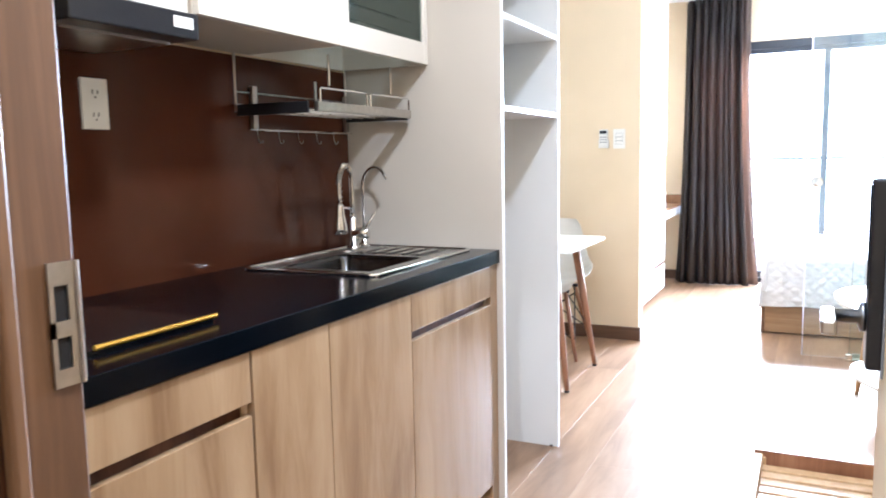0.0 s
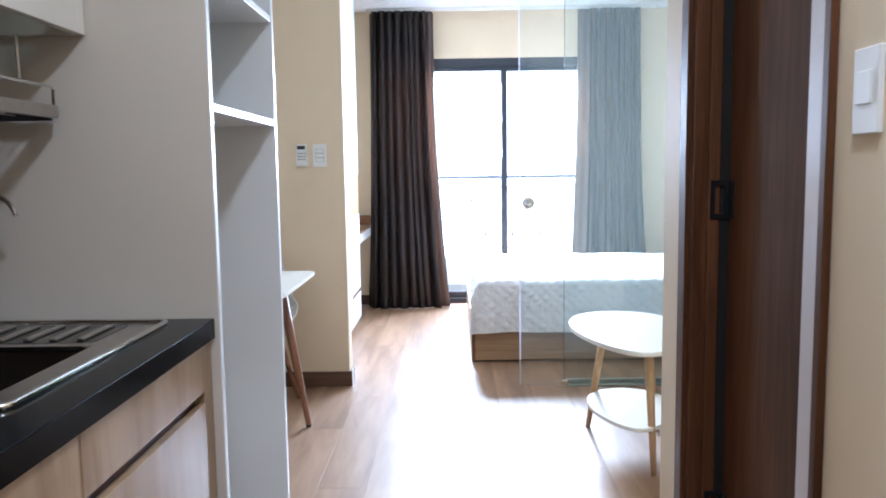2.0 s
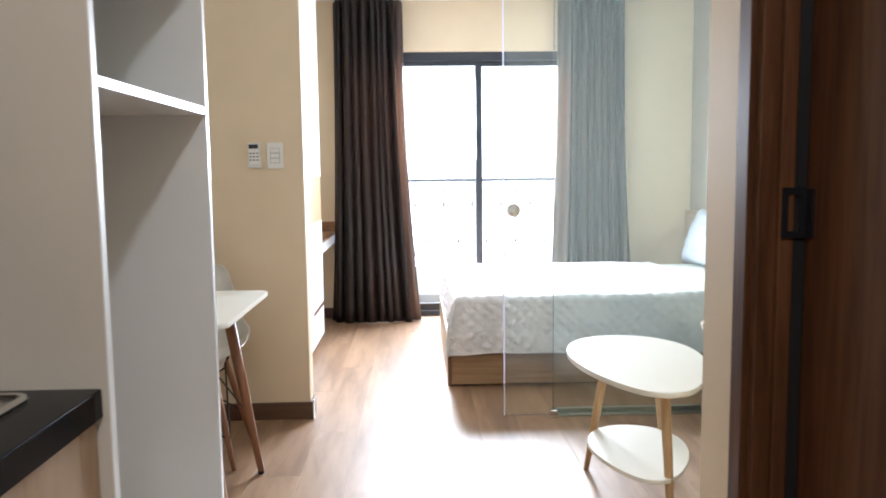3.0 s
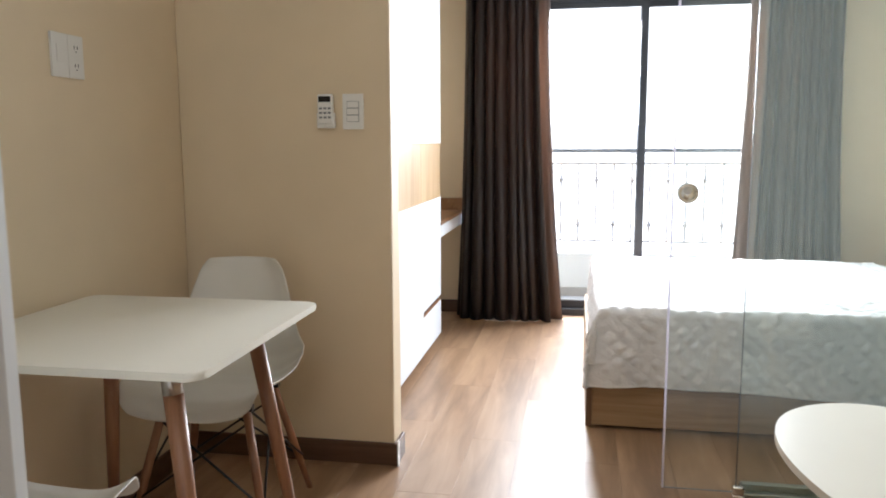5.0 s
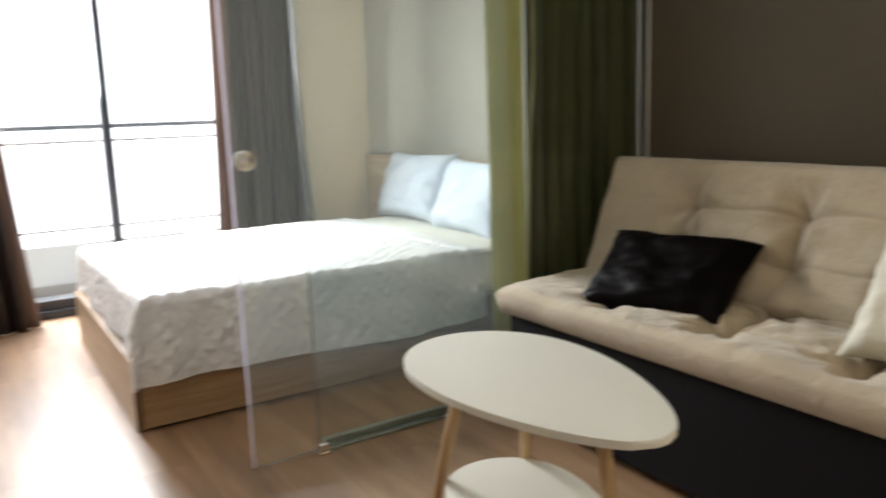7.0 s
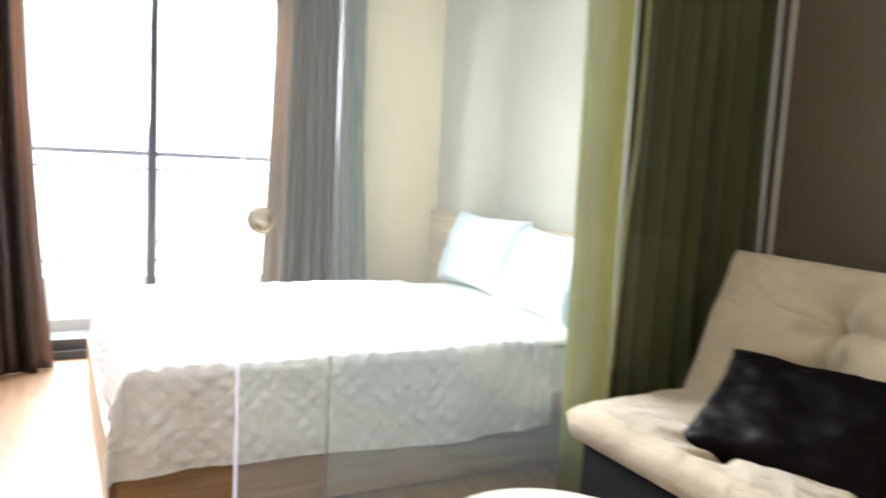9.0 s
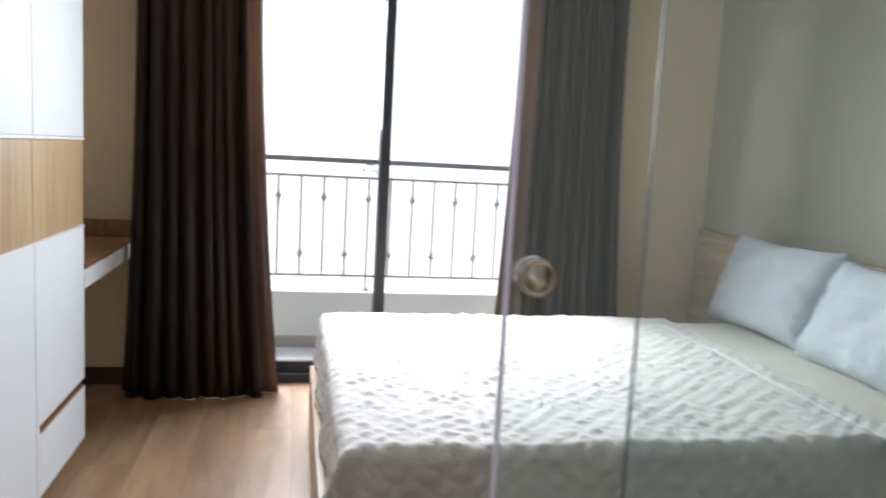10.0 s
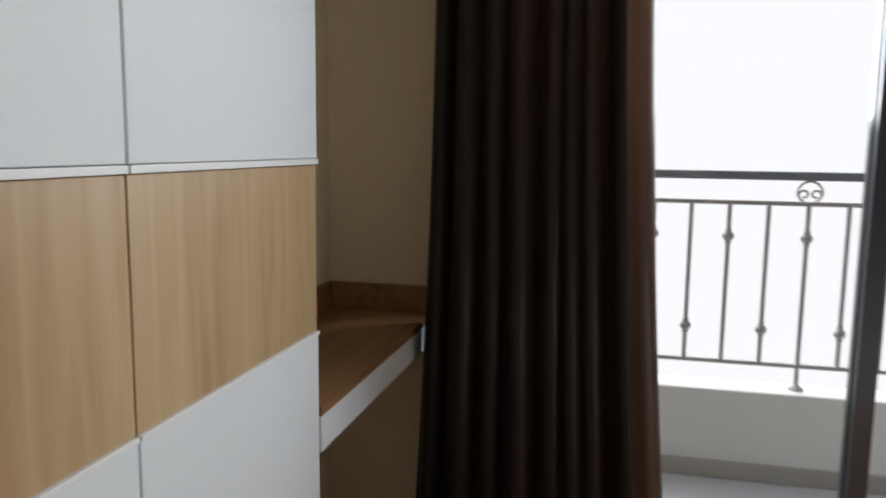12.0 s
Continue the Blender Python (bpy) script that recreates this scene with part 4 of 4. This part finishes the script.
        part("filler", box(WX - 0.02, WX, a, a + 0.028, 0.062, 0.296, 0.001), M_WARD, ward)
    else:
        part("lower_door", box(WX - 0.02, WX, a, b, 0.062, 0.88, 0.002), M_WARD, ward)

desk = thing("wall_desk", (-1.18, 7.29, 0.64), "narrow wall desk with brown top and white apron", "desk")
part("desktop", box(-1.343, -1.018, 6.862, 7.726, 0.715, 0.735, 0.002), M_DESK, desk)
part("apron", box(-1.04, -1.02, 6.862, 7.726, 0.642, 0.715, 0.002), M_WARD, desk, "white apron")
part("bottom_board", box(-1.343, -1.04, 6.862, 7.726, 0.642, 0.655), M_WARD, desk)
part("upstand", box(-1.343, -1.331, 6.862, 7.714, 0.735, 0.82, 0.002), M_DESK, desk)
part("upstand", box(-1.343, -1.02, 7.714, 7.728, 0.735, 0.82, 0.002), M_DESK, desk)


# ---- curtains ----
def curtain(name, x0t, x1t, x0b, x1b, y, z0, z1, folds, amp, mat, label, seed, edge=0.0, edge_mat=None):
    """Hanging cloth with uneven folds; edge: share of the width that is a single fold, coloured lighter for window
    light (under 0: at x1).
    """
    rnd = random.Random(seed)
    wid = [rnd.uniform(0.55, 1.5) for _ in range(folds)]
    cut = [sum(wid[:k]) / sum(wid) for k in range(folds + 1)]
    am = [rnd.uniform(0.55, 1.3) for _ in range(folds + 2)]
    sway = [rnd.uniform(-0.25, 0.25) for _ in range(folds + 2)]
    c = thing(name, ((x0b + x1b) / 2, y, z0), label, "curtain")

    def ends(v):
        t = 1 - (1 - v) ** 2.2
        return x0b + (x0t - x0b) * t, x1b + (x1t - x1b) * t

    def fn(u, v):
        xa, xb = ends(v)
        if edge > 0:
            xa += (xb - xa) * edge
        elif edge < 0:
            xb += (xb - xa) * edge
        k = next(n for n in range(folds) if u <= cut[n + 1] + 1e-9)
        f = (u - cut[k]) / (cut[k + 1] - cut[k])
        a = (am[k] * (1 - f) + am[k + 1] * f) * amp * (1.0 - 0.4 * v)
        th = 2 * math.pi * f + (sway[k] * (1 - f) + sway[k + 1] * f) * (1 + 2 * (1 - v)) + 0.25 * math.sin(2.0 * v + 3 * u)
        s = math.cos(th)
        ridge = -a * (abs(0.5 + 0.5 * s) ** 0.75 * 2 - 1)
        x = xa + (xb - xa) * u + 0.30 * a * math.sin(th) + 0.004 * noise.noise(Vector((u * 7, v * 2, seed)))
        outer = (1 - u if x0b > 0 else u) / 0.07
        ridge += 0.12 * max(0.0, 1 - outer) ** 1.5 if y > 7 else 0.0
        return (x, y + ridge + 0.005 * noise.noise(Vector((u * 10, v * 2.5, seed + 3))), z0 + (z1 - z0) * v + 0.0006 * (1 - v) ** 6 * (1 + s))

    solid(part("cloth", sheet(fn, folds * 18, 44), mat, c, smooth=True), 0.003)
    if edge_mat:
        def fold(u, v):
            xa, xb = ends(v)
            xa, xb = (xa, xa + (xb - xa) * (edge + 0.06)) if edge > 0 else (xb + (xb - xa) * (edge - 0.06), xb)
            w = u if edge < 0 else 1 - u
            yy = y - amp * 0.35 + amp * 1.1 * w ** 1.4 + 0.35 * amp * math.sin(math.pi * 1.6 * w + 0.6 * v)
            return (xa + (xb - xa) * u, yy, z0 + 0.001 + (z1 - z0 - 0.001) * v)
        solid(part("edge_fold", sheet(fold, 20, 36), edge_mat, c, "single fold coloured lighter brown for the window light", True), 0.003)
    return c


curtain("curtain", -0.985, -0.425, -1.045, -0.305, 7.555, 0.0004, 2.585, 8, 0.075, M_CURTAIN, "long dark brown pleated curtain beside the balcony door", 3, -0.12, M_CURTAINLIT)
curtain("curtain", 0.83, 1.385, 0.76, 1.50, 7.555, 0.0004, 2.585, 8, 0.075, M_CURTAIN, "long dark brown pleated curtain behind the bed", 8, 0.16, M_CURTAINLIT)
rail = thing("curtain_rail", (0.2, 7.58, 2.59), "slim white ceiling curtain rail", "curtain rail")
part("track", box(-1.0, 1.5, 7.56, 7.59, 2.59, 2.618, 0.002), M_WPLASTIC, rail)
for k in range(26):
    x = -0.93 + 0.1 * k
    if x < -0.4 or x > 0.84:
        part("glider", box(x, x + 0.012, 7.568, 7.582, 2.575, 2.592), M_WPLASTIC, rail)
green = curtain("curtain", 1.355, 1.986, 1.35, 1.986, 5.115, 0.012, 2.585, 7, 0.035, M_GREEN, "olive green pleated curtain drawn along the glass partition", 21)


def lining_fold(u, v):
    x = (1.178 - 0.02 * v) + u * (0.172 + 0.02 * v) + 0.008 * math.sin(4 * v + 3 * u)
    return (x, 5.095 + 0.022 * math.sin(2.2 * math.pi * u + 0.6 + 0.5 * v) - 0.02 * u, 0.012 + 2.573 * v)


solid(part("turned_edge", sheet(lining_fold, 24, 30), M_LINEDGREEN, green, "paler turned edge of the curtain", True), 0.003)
part("hem", tube([(1.33, 5.075, 0.04), (1.335, 5.07, 0.5), (1.35, 5.068, 1.0), (1.375, 5.07, 1.3), (1.38, 5.072, 2.0), (1.38, 5.075, 2.58)], 0.006, 8), M_LINING, green, "pale stitched hem", True)
rail = thing("curtain_rail", (1.2, 5.11, 2.59), "slim white ceiling rail for the green curtain", "curtain rail")
part("track", box(0.3, 1.985, 5.095, 5.125, 2.59, 2.618, 0.002), M_WPLASTIC, rail)

# ---- glass partition ----
part_glass = thing("glass_partition", (1.0, 5.0, 0), "frameless sliding glass partition with round steel knob", "glass partition")
g1 = part("sliding_pane", box(0.098, 1.10, 4.99, 4.998, 0.012, 2.57), M_GLASS, part_glass, "clear sliding pane")
g2 = part("fixed_pane", box(0.345, 1.984, 5.022, 5.03, 0.012, 2.60), M_GLASS, part_glass, "clear fixed pane")
for g in (g1, g2):
    g.visible_shadow = False
part("pane_edge", box(0.0915, 0.098, 4.987, 5.001, 0.012, 2.57, 0.0015), M_EDGE, g1, "pale polished edge")
part("pane_edge", box(0.3432, 0.345, 5.0215, 5.0305, 0.012, 2.60), M_FRAME, g2, "dark edge of the fixed pane")
part("bottom_edge", box(0.0955, 1.10, 4.99, 4.998, 0.0105, 0.012), M_GREYPLASTIC, g1)
part("floor_track", add_box(box(0.36, 1.985, 4.983, 5.035, 0, 0.012, 0.002), 0.36, 1.985, 5.012, 5.04, 0.012, 0.034, 0.002), M_ALU, part_glass, "grey green aluminium floor track")
part("floor_guide", add_box(box(0.322, 0.36, 4.962, 5.010, 0, 0.0115, 0.003), 0.322, 0.36, 4.962, 4.986, 0.010, 0.042, 0.006, 3), M_CHROME, part_glass, "steel floor guide")
part("top_track", box(0.09, 1.985, 4.98, 5.045, 2.57, 2.619, 0.003), M_ALU, part_glass)
part("wall_channel", box(1.982, 1.989, 5.020, 5.032, 0.036, 2.57, 0.002), M_WPLASTIC, part_glass, "white wall channel")
part("knob", lathe([(0.0, -0.016), (0.023, -0.016), (0.025, -0.0142), (0.027, -0.016), (0.0315, -0.0155), (0.033, -0.012), (0.030, -0.009), (0.027, -0.003), (0.030, -0.0005)], (0.142, 4.99, 1.034), "y", 32), M_KNOB, g1, "dark polished steel round knob", True)
part("knob", lathe([(0.030, 0.0005), (0.027, 0.003), (0.030, 0.009), (0.033, 0.012), (0.0315, 0.0155), (0.0, 0.016)], (0.142, 4.998, 1.034), "y", 32), M_KNOB, g1, "dark polished steel round knob", True)

# ---- bed ----
BX_0, BX_1, BY_0, BY_1 = -0.165, 1.93, 5.56, 7.07
bed = thing("bed", ((BX_0 + BX_1) / 2, (BY_0 + BY_1) / 2, 0), "oak veneered platform bed with mattress and tall headboard", "bed")
part("side_board", box(BX_0 + 0.025, BX_1, BY_0, BY_0 + 0.025, 0.012, 0.283, 0.002), M_BEDWOOD, bed)
part("side_board", box(BX_0 + 0.025, BX_1, BY_1 - 0.025, BY_1, 0.004, 0.283, 0.002), M_BEDWOOD, bed)
part("foot_board", box(BX_0, BX_0 + 0.025, BY_0, BY_1, 0.004, 0.283, 0.002), M_OAK_Y, bed, "pale oak foot board")
part("end_strip", box(BX_0 + 0.001, BX_0 + 0.024, BY_0 - 0.003, BY_0, 0.006, 0.281, 0.0005), M_JAMB, bed, "dark brown edge strip of the foot board")
part("platform", box(BX_0 + 0.025, BX_1, BY_0 + 0.025, BY_1 - 0.025, 0.2, 0.275), M_BEDWOOD, bed)
part("headboard", box(1.937, 1.986, 5.45, 7.70, 0.004, 0.878, 0.004), M_OAK_Y, bed, "pale oak headboard panel")
mattress = part("mattress", box(BX_0 + 0.045, 1.93, BY_0 + 0.03, BY_1 - 0.03, 0.276, 0.505, 0.04, 4), M_SHEET, bed, "cream covered mattress", True)

part("piping", tube([(x, y, 0.488) for x, y in rounded_rect(BX_0 + 0.044, 1.931, BY_0 + 0.029, BY_1 - 0.029, 0.04)], 0.0055, 8, True), M_PIPING, mattress, "grey piping along the mattress edge", True)
part("piping", tube([(x, y, 0.295) for x, y in rounded_rect(BX_0 + 0.044, 1.931, BY_0 + 0.029, BY_1 - 0.029, 0.04)], 0.0055, 8, True), M_PIPING, mattress, "grey piping along the mattress edge", True)


stand = thing("bedside_cabinet", (1.71, 5.33, 0.208), "small white bedside cabinet with brown top fixed to the headboard", "bedside cabinet")
part("body", box(1.494, 1.936, 5.165, 5.50, 0.208, 0.356, 0.001), M_WPLASTIC, stand)
part("drawer_front", box(1.475, 1.492, 5.165, 5.50, 0.205, 0.350, 0.0015), M_WPLASTIC, stand, "plain white drawer front")
part("top_board", box(1.472, 1.936, 5.160, 5.505, 0.3565, 0.378, 0.002), M_DESK, stand, "brown wood top")


def quilt_relief(x, y):
    """Height of a diamond-stitched cover: puffed cells, pulled-in seams, loose creases."""
    wx = 0.034 * noise.noise(Vector((x * 6, y * 6, 5.1)))
    wy = 0.034 * noise.noise(Vector((x * 6, y * 6, 9.4)))
    a, b = (x * 0.9 + y + wx) / 0.068, (x * 0.9 - y + wy) / 0.068
    fa, fb = abs(a - round(a)) * 2, abs(b - round(b)) * 2
    puff = min(1.0, fa / 0.9) ** 0.75 * min(1.0, fb / 0.9) ** 0.75
    cell = 0.8 + 0.45 * noise.noise(Vector((math.floor(a) * 3.7, math.floor(b) * 5.3, 2.2)))
    crease = 0.0055 * noise.noise(Vector((x * 26, y * 19, 4.4))) + 0.002 * noise.noise(Vector((x * 60, y * 45, 7.7)))
    return 0.0062 * cell * puff + crease * (0.4 + puff) + 0.010 * noise.noise(Vector((x * 3, y * 3, 1.7)))


def bend(q, r=0.035):
    """Cloth over a rounded edge: q is the way past the start of the bend; gives the way out, the drop and the turn."""
    if q <= 0:
        return q - r, 0.0, 0.0
    if q < r * math.pi / 2:
        th = q / r
        return r * (math.sin(th) - 1), r * (1 - math.cos(th)), th
    return 0.0, r + q - r * math.pi / 2, math.pi / 2


def drape(u, v):
    """The quilted cover: over the top of the bed and down its foot and its two sides."""
    top, x1, r = 0.519, 1.43, 0.035
    lx, ly0, ly1 = 0.245, 0.345, 0.22
    ex, ey0, ey1 = BX_0 + 0.04, BY_0 - 0.03, BY_1 - 0.02
    s = u * (lx + x1 - ex - r)
    t = v * (ly0 + ey1 - ey0 - 2 * r + ly1)
    ox, dx, tx = bend(lx - s)
    on, dn, tn = bend(ly0 - t)
    of, df, tf = bend(t - ly0 - (ey1 - ey0 - 2 * r))
    far = df > 0
    oy, dy, ty = (of, df, tf) if far else (on, dn, tn)
    px = ex - ox
    py = ey1 + of if far else ey0 - on
    drop = max(dx, dy)
    rel = quilt_relief(s, t) - 0.008 * math.exp(-((x1 - px - 0.085) / 0.008) ** 2)
    hang = max(0.0, min(1.0, (drop - r) / 0.2))
    wob = 0.012 * hang * math.sin(13 * (px + py) + 2 * math.sin(5 * px))
    px -= math.sin(tx) * (rel + wob + 0.012 * hang + (0.03 * min(1.0, dn / 0.1) if not far else 0))
    side = math.sin(ty) * (rel + wob + 0.015 * hang + (0.03 * min(1.0, dx / 0.1) if not far else 0))
    py += side if far else -side
    z = top - drop + rel * math.cos(max(tx, ty))
    if dn > r:
        z += 0.012 * math.sin(4 * px + 1) * hang
    return (px, py, z)


cover = single("quilted_bedspread", sheet(drape, 330, 370), M_QUILT, "white quilted bedspread hanging over the bed side", "bedspread", (0.7, 6.3, 0.5), smooth=True)
solid(cover, 0.010)
# bound edges of the cover, and the stitched border at its head end
for name, run in (("side_binding", [drape(k / 160, 0.0) for k in range(161)]), ("side_binding", [drape(k / 160, 1.0) for k in range(161)]),
                  ("foot_binding", [drape(0.0, k / 160) for k in range(161)]), ("head_binding", [drape(1.0, k / 160) for k in range(161)])):
    part(name, tube(run, 0.0065, 8), M_QUILT, cover, smooth=True)


def pillow(name, centre, w, h, d, tilt, turn, mat, label, category="pillow", pinch=0.24, seed=1):
    def half(sign):
        def fn(u, v):
            a, b = 2 * u - 1, 2 * v - 1
            ea = 1 - pinch * (1 - abs(b) ** 2) * 0.5 * abs(a) ** 4
            eb = 1 - pinch * (1 - abs(a) ** 2) * 0.5 * abs(b) ** 4
            bulge = (max(0, 1 - a ** 4) * max(0, 1 - b ** 4)) ** 0.5
            wr = 0.02 * noise.noise(Vector((a * 2.4 + seed, b * 2.4, sign))) * bulge + 0.009 * noise.noise(Vector((a * 5 + seed, b * 8, sign))) * (0.3 + bulge)
            return (a * w / 2 * ea, sign * (d / 2 * bulge + (wr if bulge > 0 else 0)) + 0.002 * sign, b * h / 2 * eb)
        return fn
    bm = sheet(half(1), 28, 28)
    sheet(half(-1), 28, 28, bm)
    bmesh.ops.remove_doubles(bm, verts=bm.verts[:], dist=0.0055)
    ob = single(name, bm, mat, label, category, smooth=True)
    ob.matrix_basis = pose(*centre, 0, 0, turn) @ pose(0, 0, 0, tilt, 0, 0)
    return ob


pillow("pillow", (1.825, 6.80, 0.705), 0.72, 0.45, 0.19, -20, -88, M_PILLOW, "plump white pillow leaning on the headboard", seed=1)
pillow("pillow", (1.805, 6.12, 0.685), 0.70, 0.45, 0.20, -24, -92, M_PILLOW, "plump white pillow leaning beside the curtain", seed=5)

# ---- sofa ----
sofa = thing("sofa_bed", (1.45, 4.05, 0), "beige tufted sofa bed on a black base", "sofa")
SY_0, SY_1 = 3.18, 4.90


def cushion(p0, du, dv, dn, lu, lv, thick, nu, nv, seed):
    """A tufted slab: p0 corner, unit ways du (long), dv (deep), dn (up)."""
    p0, du, dv, dn = Vector(p0), Vector(du), Vector(dv), Vector(dn)

    rnd = random.Random(seed)
    tufts = [(lu * i / nu + rnd.uniform(-0.015, 0.015), lv * j / nv + rnd.uniform(-0.01, 0.01), rnd.uniform(0, 6.28), rnd.choice((5, 6, 7)))
             for i in range(1, nu) for j in range(1, nv)]

    def top(u, v):
        a, b = u * lu, v * lv
        wa = a + 0.022 * noise.noise(Vector((a * 5, b * 5, seed)))
        wb = b + 0.014 * noise.noise(Vector((a * 5, b * 5, seed + 5)))
        h = thick
        for ta, tb, ph, n in tufts:
            da, db = a - ta, b - tb
            d = math.hypot(da, db)
            if d > 0.3:
                continue
            h -= 0.046 * math.exp(-(d / 0.055) ** 1.3)
            h += 0.012 * math.cos(n * math.atan2(db, da) + ph) * math.exp(-((d - 0.085) / 0.05) ** 2)
        fade_v = min(1.0, max(0.0, (min(b, lv - b) - 0.05) / 0.08))
        fade_u = min(1.0, max(0.0, (min(a, lu - a) - 0.22) / 0.12))
        ca = min(abs(wa - lu * i / nu) for i in range(1, nu))
        cb = min(abs(wb - lv * j / nv) for j in range(1, nv))
        h -= fade_v * (0.028 * math.exp(-ca / 0.014) + 0.020 * math.exp(-(ca / 0.08) ** 2))
        h -= fade_u * (0.014 * math.exp(-cb / 0.009) + 0.010 * math.exp(-(cb / 0.07) ** 2))
        e = min(a, lu - a, b, lv - b)
        h -= 0.03 * max(0, 1 - e / 0.035) ** 2
        h += 0.008 * noise.noise(Vector((a * 6 + seed, b * 6, 0))) + 0.005 * noise.noise(Vector((a * 15 + seed, b * 15, 0))) + 0.002 * noise.noise(Vector((a * 40 + seed, b * 40, 0)))
        return p0 + du * a + dv * b + dn * h

    def bot(u, v):
        a, b = u * lu, v * lv
        ins = 0.015
        return p0 + du * (a + ins * (1 - 2 * u)) + dv * (b + ins * (1 - 2 * v))

    bm = bmesh.new()
    n1, n2 = 230, 88
    tr = [[bm.verts.new(top(i / n1, j / n2)) for j in range(n2 + 1)] for i in range(n1 + 1)]
    br = [[bm.verts.new(bot(i / n1, j / n2)) for j in range(n2 + 1)] for i in range(n1 + 1)]
    for i in range(n1):
        for j in range(n2):
            bm.faces.new((tr[i][j], tr[i + 1][j], tr[i + 1][j + 1], tr[i][j + 1]))
            bm.faces.new((br[i][j], br[i][j + 1], br[i + 1][j + 1], br[i + 1][j]))
    for i in range(n1):
        for j in (0, n2):
            bm.faces.new((tr[i][j], tr[i + 1][j], br[i + 1][j], br[i][j]))
    for j in range(n2):
        for i in (0, n1):
            bm.faces.new((tr[i][j], tr[i][j + 1], br[i][j + 1], br[i][j]))
    return bm


tilt_b = radians(22)
part("seat_cushion", cushion((1.04, SY_0, 0.412), (0, 1, 0), (1, 0, 0.03), (0, 0, 1), SY_1 - SY_0, 0.66, 0.104, 4, 3, 2), M_SOFA, sofa, "beige tufted seat cushion", True)
bx, bz = 1.54, 0.45
part("back_cushion", cushion((bx + 0.10, SY_0 + 0.03, bz - 0.01), (0, 1, 0), (math.sin(tilt_b), 0, math.cos(tilt_b)), (-math.cos(tilt_b), 0, math.sin(tilt_b)), SY_1 - SY_0, 0.512, 0.154, 4, 3, 7), M_SOFA, sofa, "beige tufted back cushion", True)
part("base", box(1.075, 1.70, SY_0 + 0.03, SY_1 - 0.04, 0.03, 0.411, 0.01), M_SOFABASE, sofa, "black fabric covered base")
for x in (1.14, 1.62):
    for y in (SY_0 + 0.08, SY_1 - 0.12):
        part("foot", box(x, x + 0.04, y, y + 0.04, 0, 0.032), M_BLACK, sofa)
part("back_frame", box(1.68, 1.72, SY_0 + 0.05, SY_1 - 0.05, 0.30, 0.46), M_BLACK, sofa)

pillow("throw_cushion", (1.385, 4.375, 0.583), 0.56, 0.385, 0.15, -52, -76, M_LEATHER, "black leatherette throw cushion on the sofa seat", "cushion", 0.3, 3)
pillow("throw_cushion", (1.42, 3.50, 0.655), 0.42, 0.41, 0.14, -40, -86, M_CUSHION, "cream fabric throw cushion on the sofa seat", "cushion", 0.25, 9)


# ---- coffee table ----
def egg(cx, cy, length, width, turn, n=56, skew=0.28):
    out = []
    for k in range(n):
        a = 2 * math.pi * k / n
        t = math.cos(a)
        w = width / 2 * (1 + skew * t)
        px, py = length / 2 * t, w * math.sin(a)
        c, s = math.cos(turn), math.sin(turn)
        out.append((cx + px * c - py * s, cy + px * s + py * c))
    return out


coffee = thing("coffee_table", (0.475, 3.98, 0), "white egg-shaped two-tier coffee table with ash legs", "coffee table")
part("tabletop", slab(egg(0.471, 3.972, 0.845, 0.474, radians(86.5), skew=0.26), 0.522, 0.54, bev=0.006), M_TABLETOP, coffee)
part("lower_shelf", slab(egg(0.485, 3.992, 0.57, 0.35, radians(85), skew=0.27), 0.18, 0.195, bev=0.004), M_TABLETOP, coffee)
for (tx, ty), (fx, fy) in (((0.405, 4.17), (0.352, 4.30)), ((0.50, 3.78), (0.513, 3.717)), ((0.59, 4.15), (0.665, 4.26))):
    part("leg", tube([(tx, ty, 0.522), ((tx + fx) / 2, (ty + fy) / 2, 0.261), (fx, fy, 0.0)], [0.018, 0.016, 0.011], 12), M_LEGPALE, coffee, "turned ash leg", True)

# ---- ceiling lamps ----
for x, y in ((-0.84, 7.36), (1.46, 7.38), (-0.05, 1.25)):
    dl = thing("downlight", (x, y, 2.58), "small round white recessed ceiling downlight", "downlight", "ceiling downlights")
    part("trim_ring", lathe([(0.06, CEIL), (0.06, CEIL - 0.004), (0.052, CEIL - 0.006), (0.048, CEIL - 0.001)], (x, y, 0), "z", 24), M_WPLASTIC, dl)

# ---- floor planks, last ----
PW, PL = 0.193, 1.21
plank_mesh = bpy.data.meshes.new("plank")
pbm = box(0.0002, PW - 0.0002, 0.0002, PL - 0.0002, -0.012, 0.0, 0.0005, 1)
pbm.to_mesh(plank_mesh)
pbm.free()
plank_mesh.materials.append(M_FLOOR)
rows = int(math.ceil((XE + 0.05 - (-1.78)) / PW))
for i in range(rows):
    off = -1.4 + ((i * 0.43) % 1.0) * PL - PL
    for j in range(10):
        y = off + j * PL
        if y + PL < -1.3 or y > 7.74:
            continue
        ob = new("plank", plank_mesh)
        if y + PL > 7.735:
            ob.scale = (1, (7.735 - y) / PL, 1)
        if y < -1.4:
            ob.scale = (1, (y + PL + 1.4) / PL, 1)
            y = -1.4
        ob.location = (-1.78 + i * PW, y, 0)
        ob.parent = floor
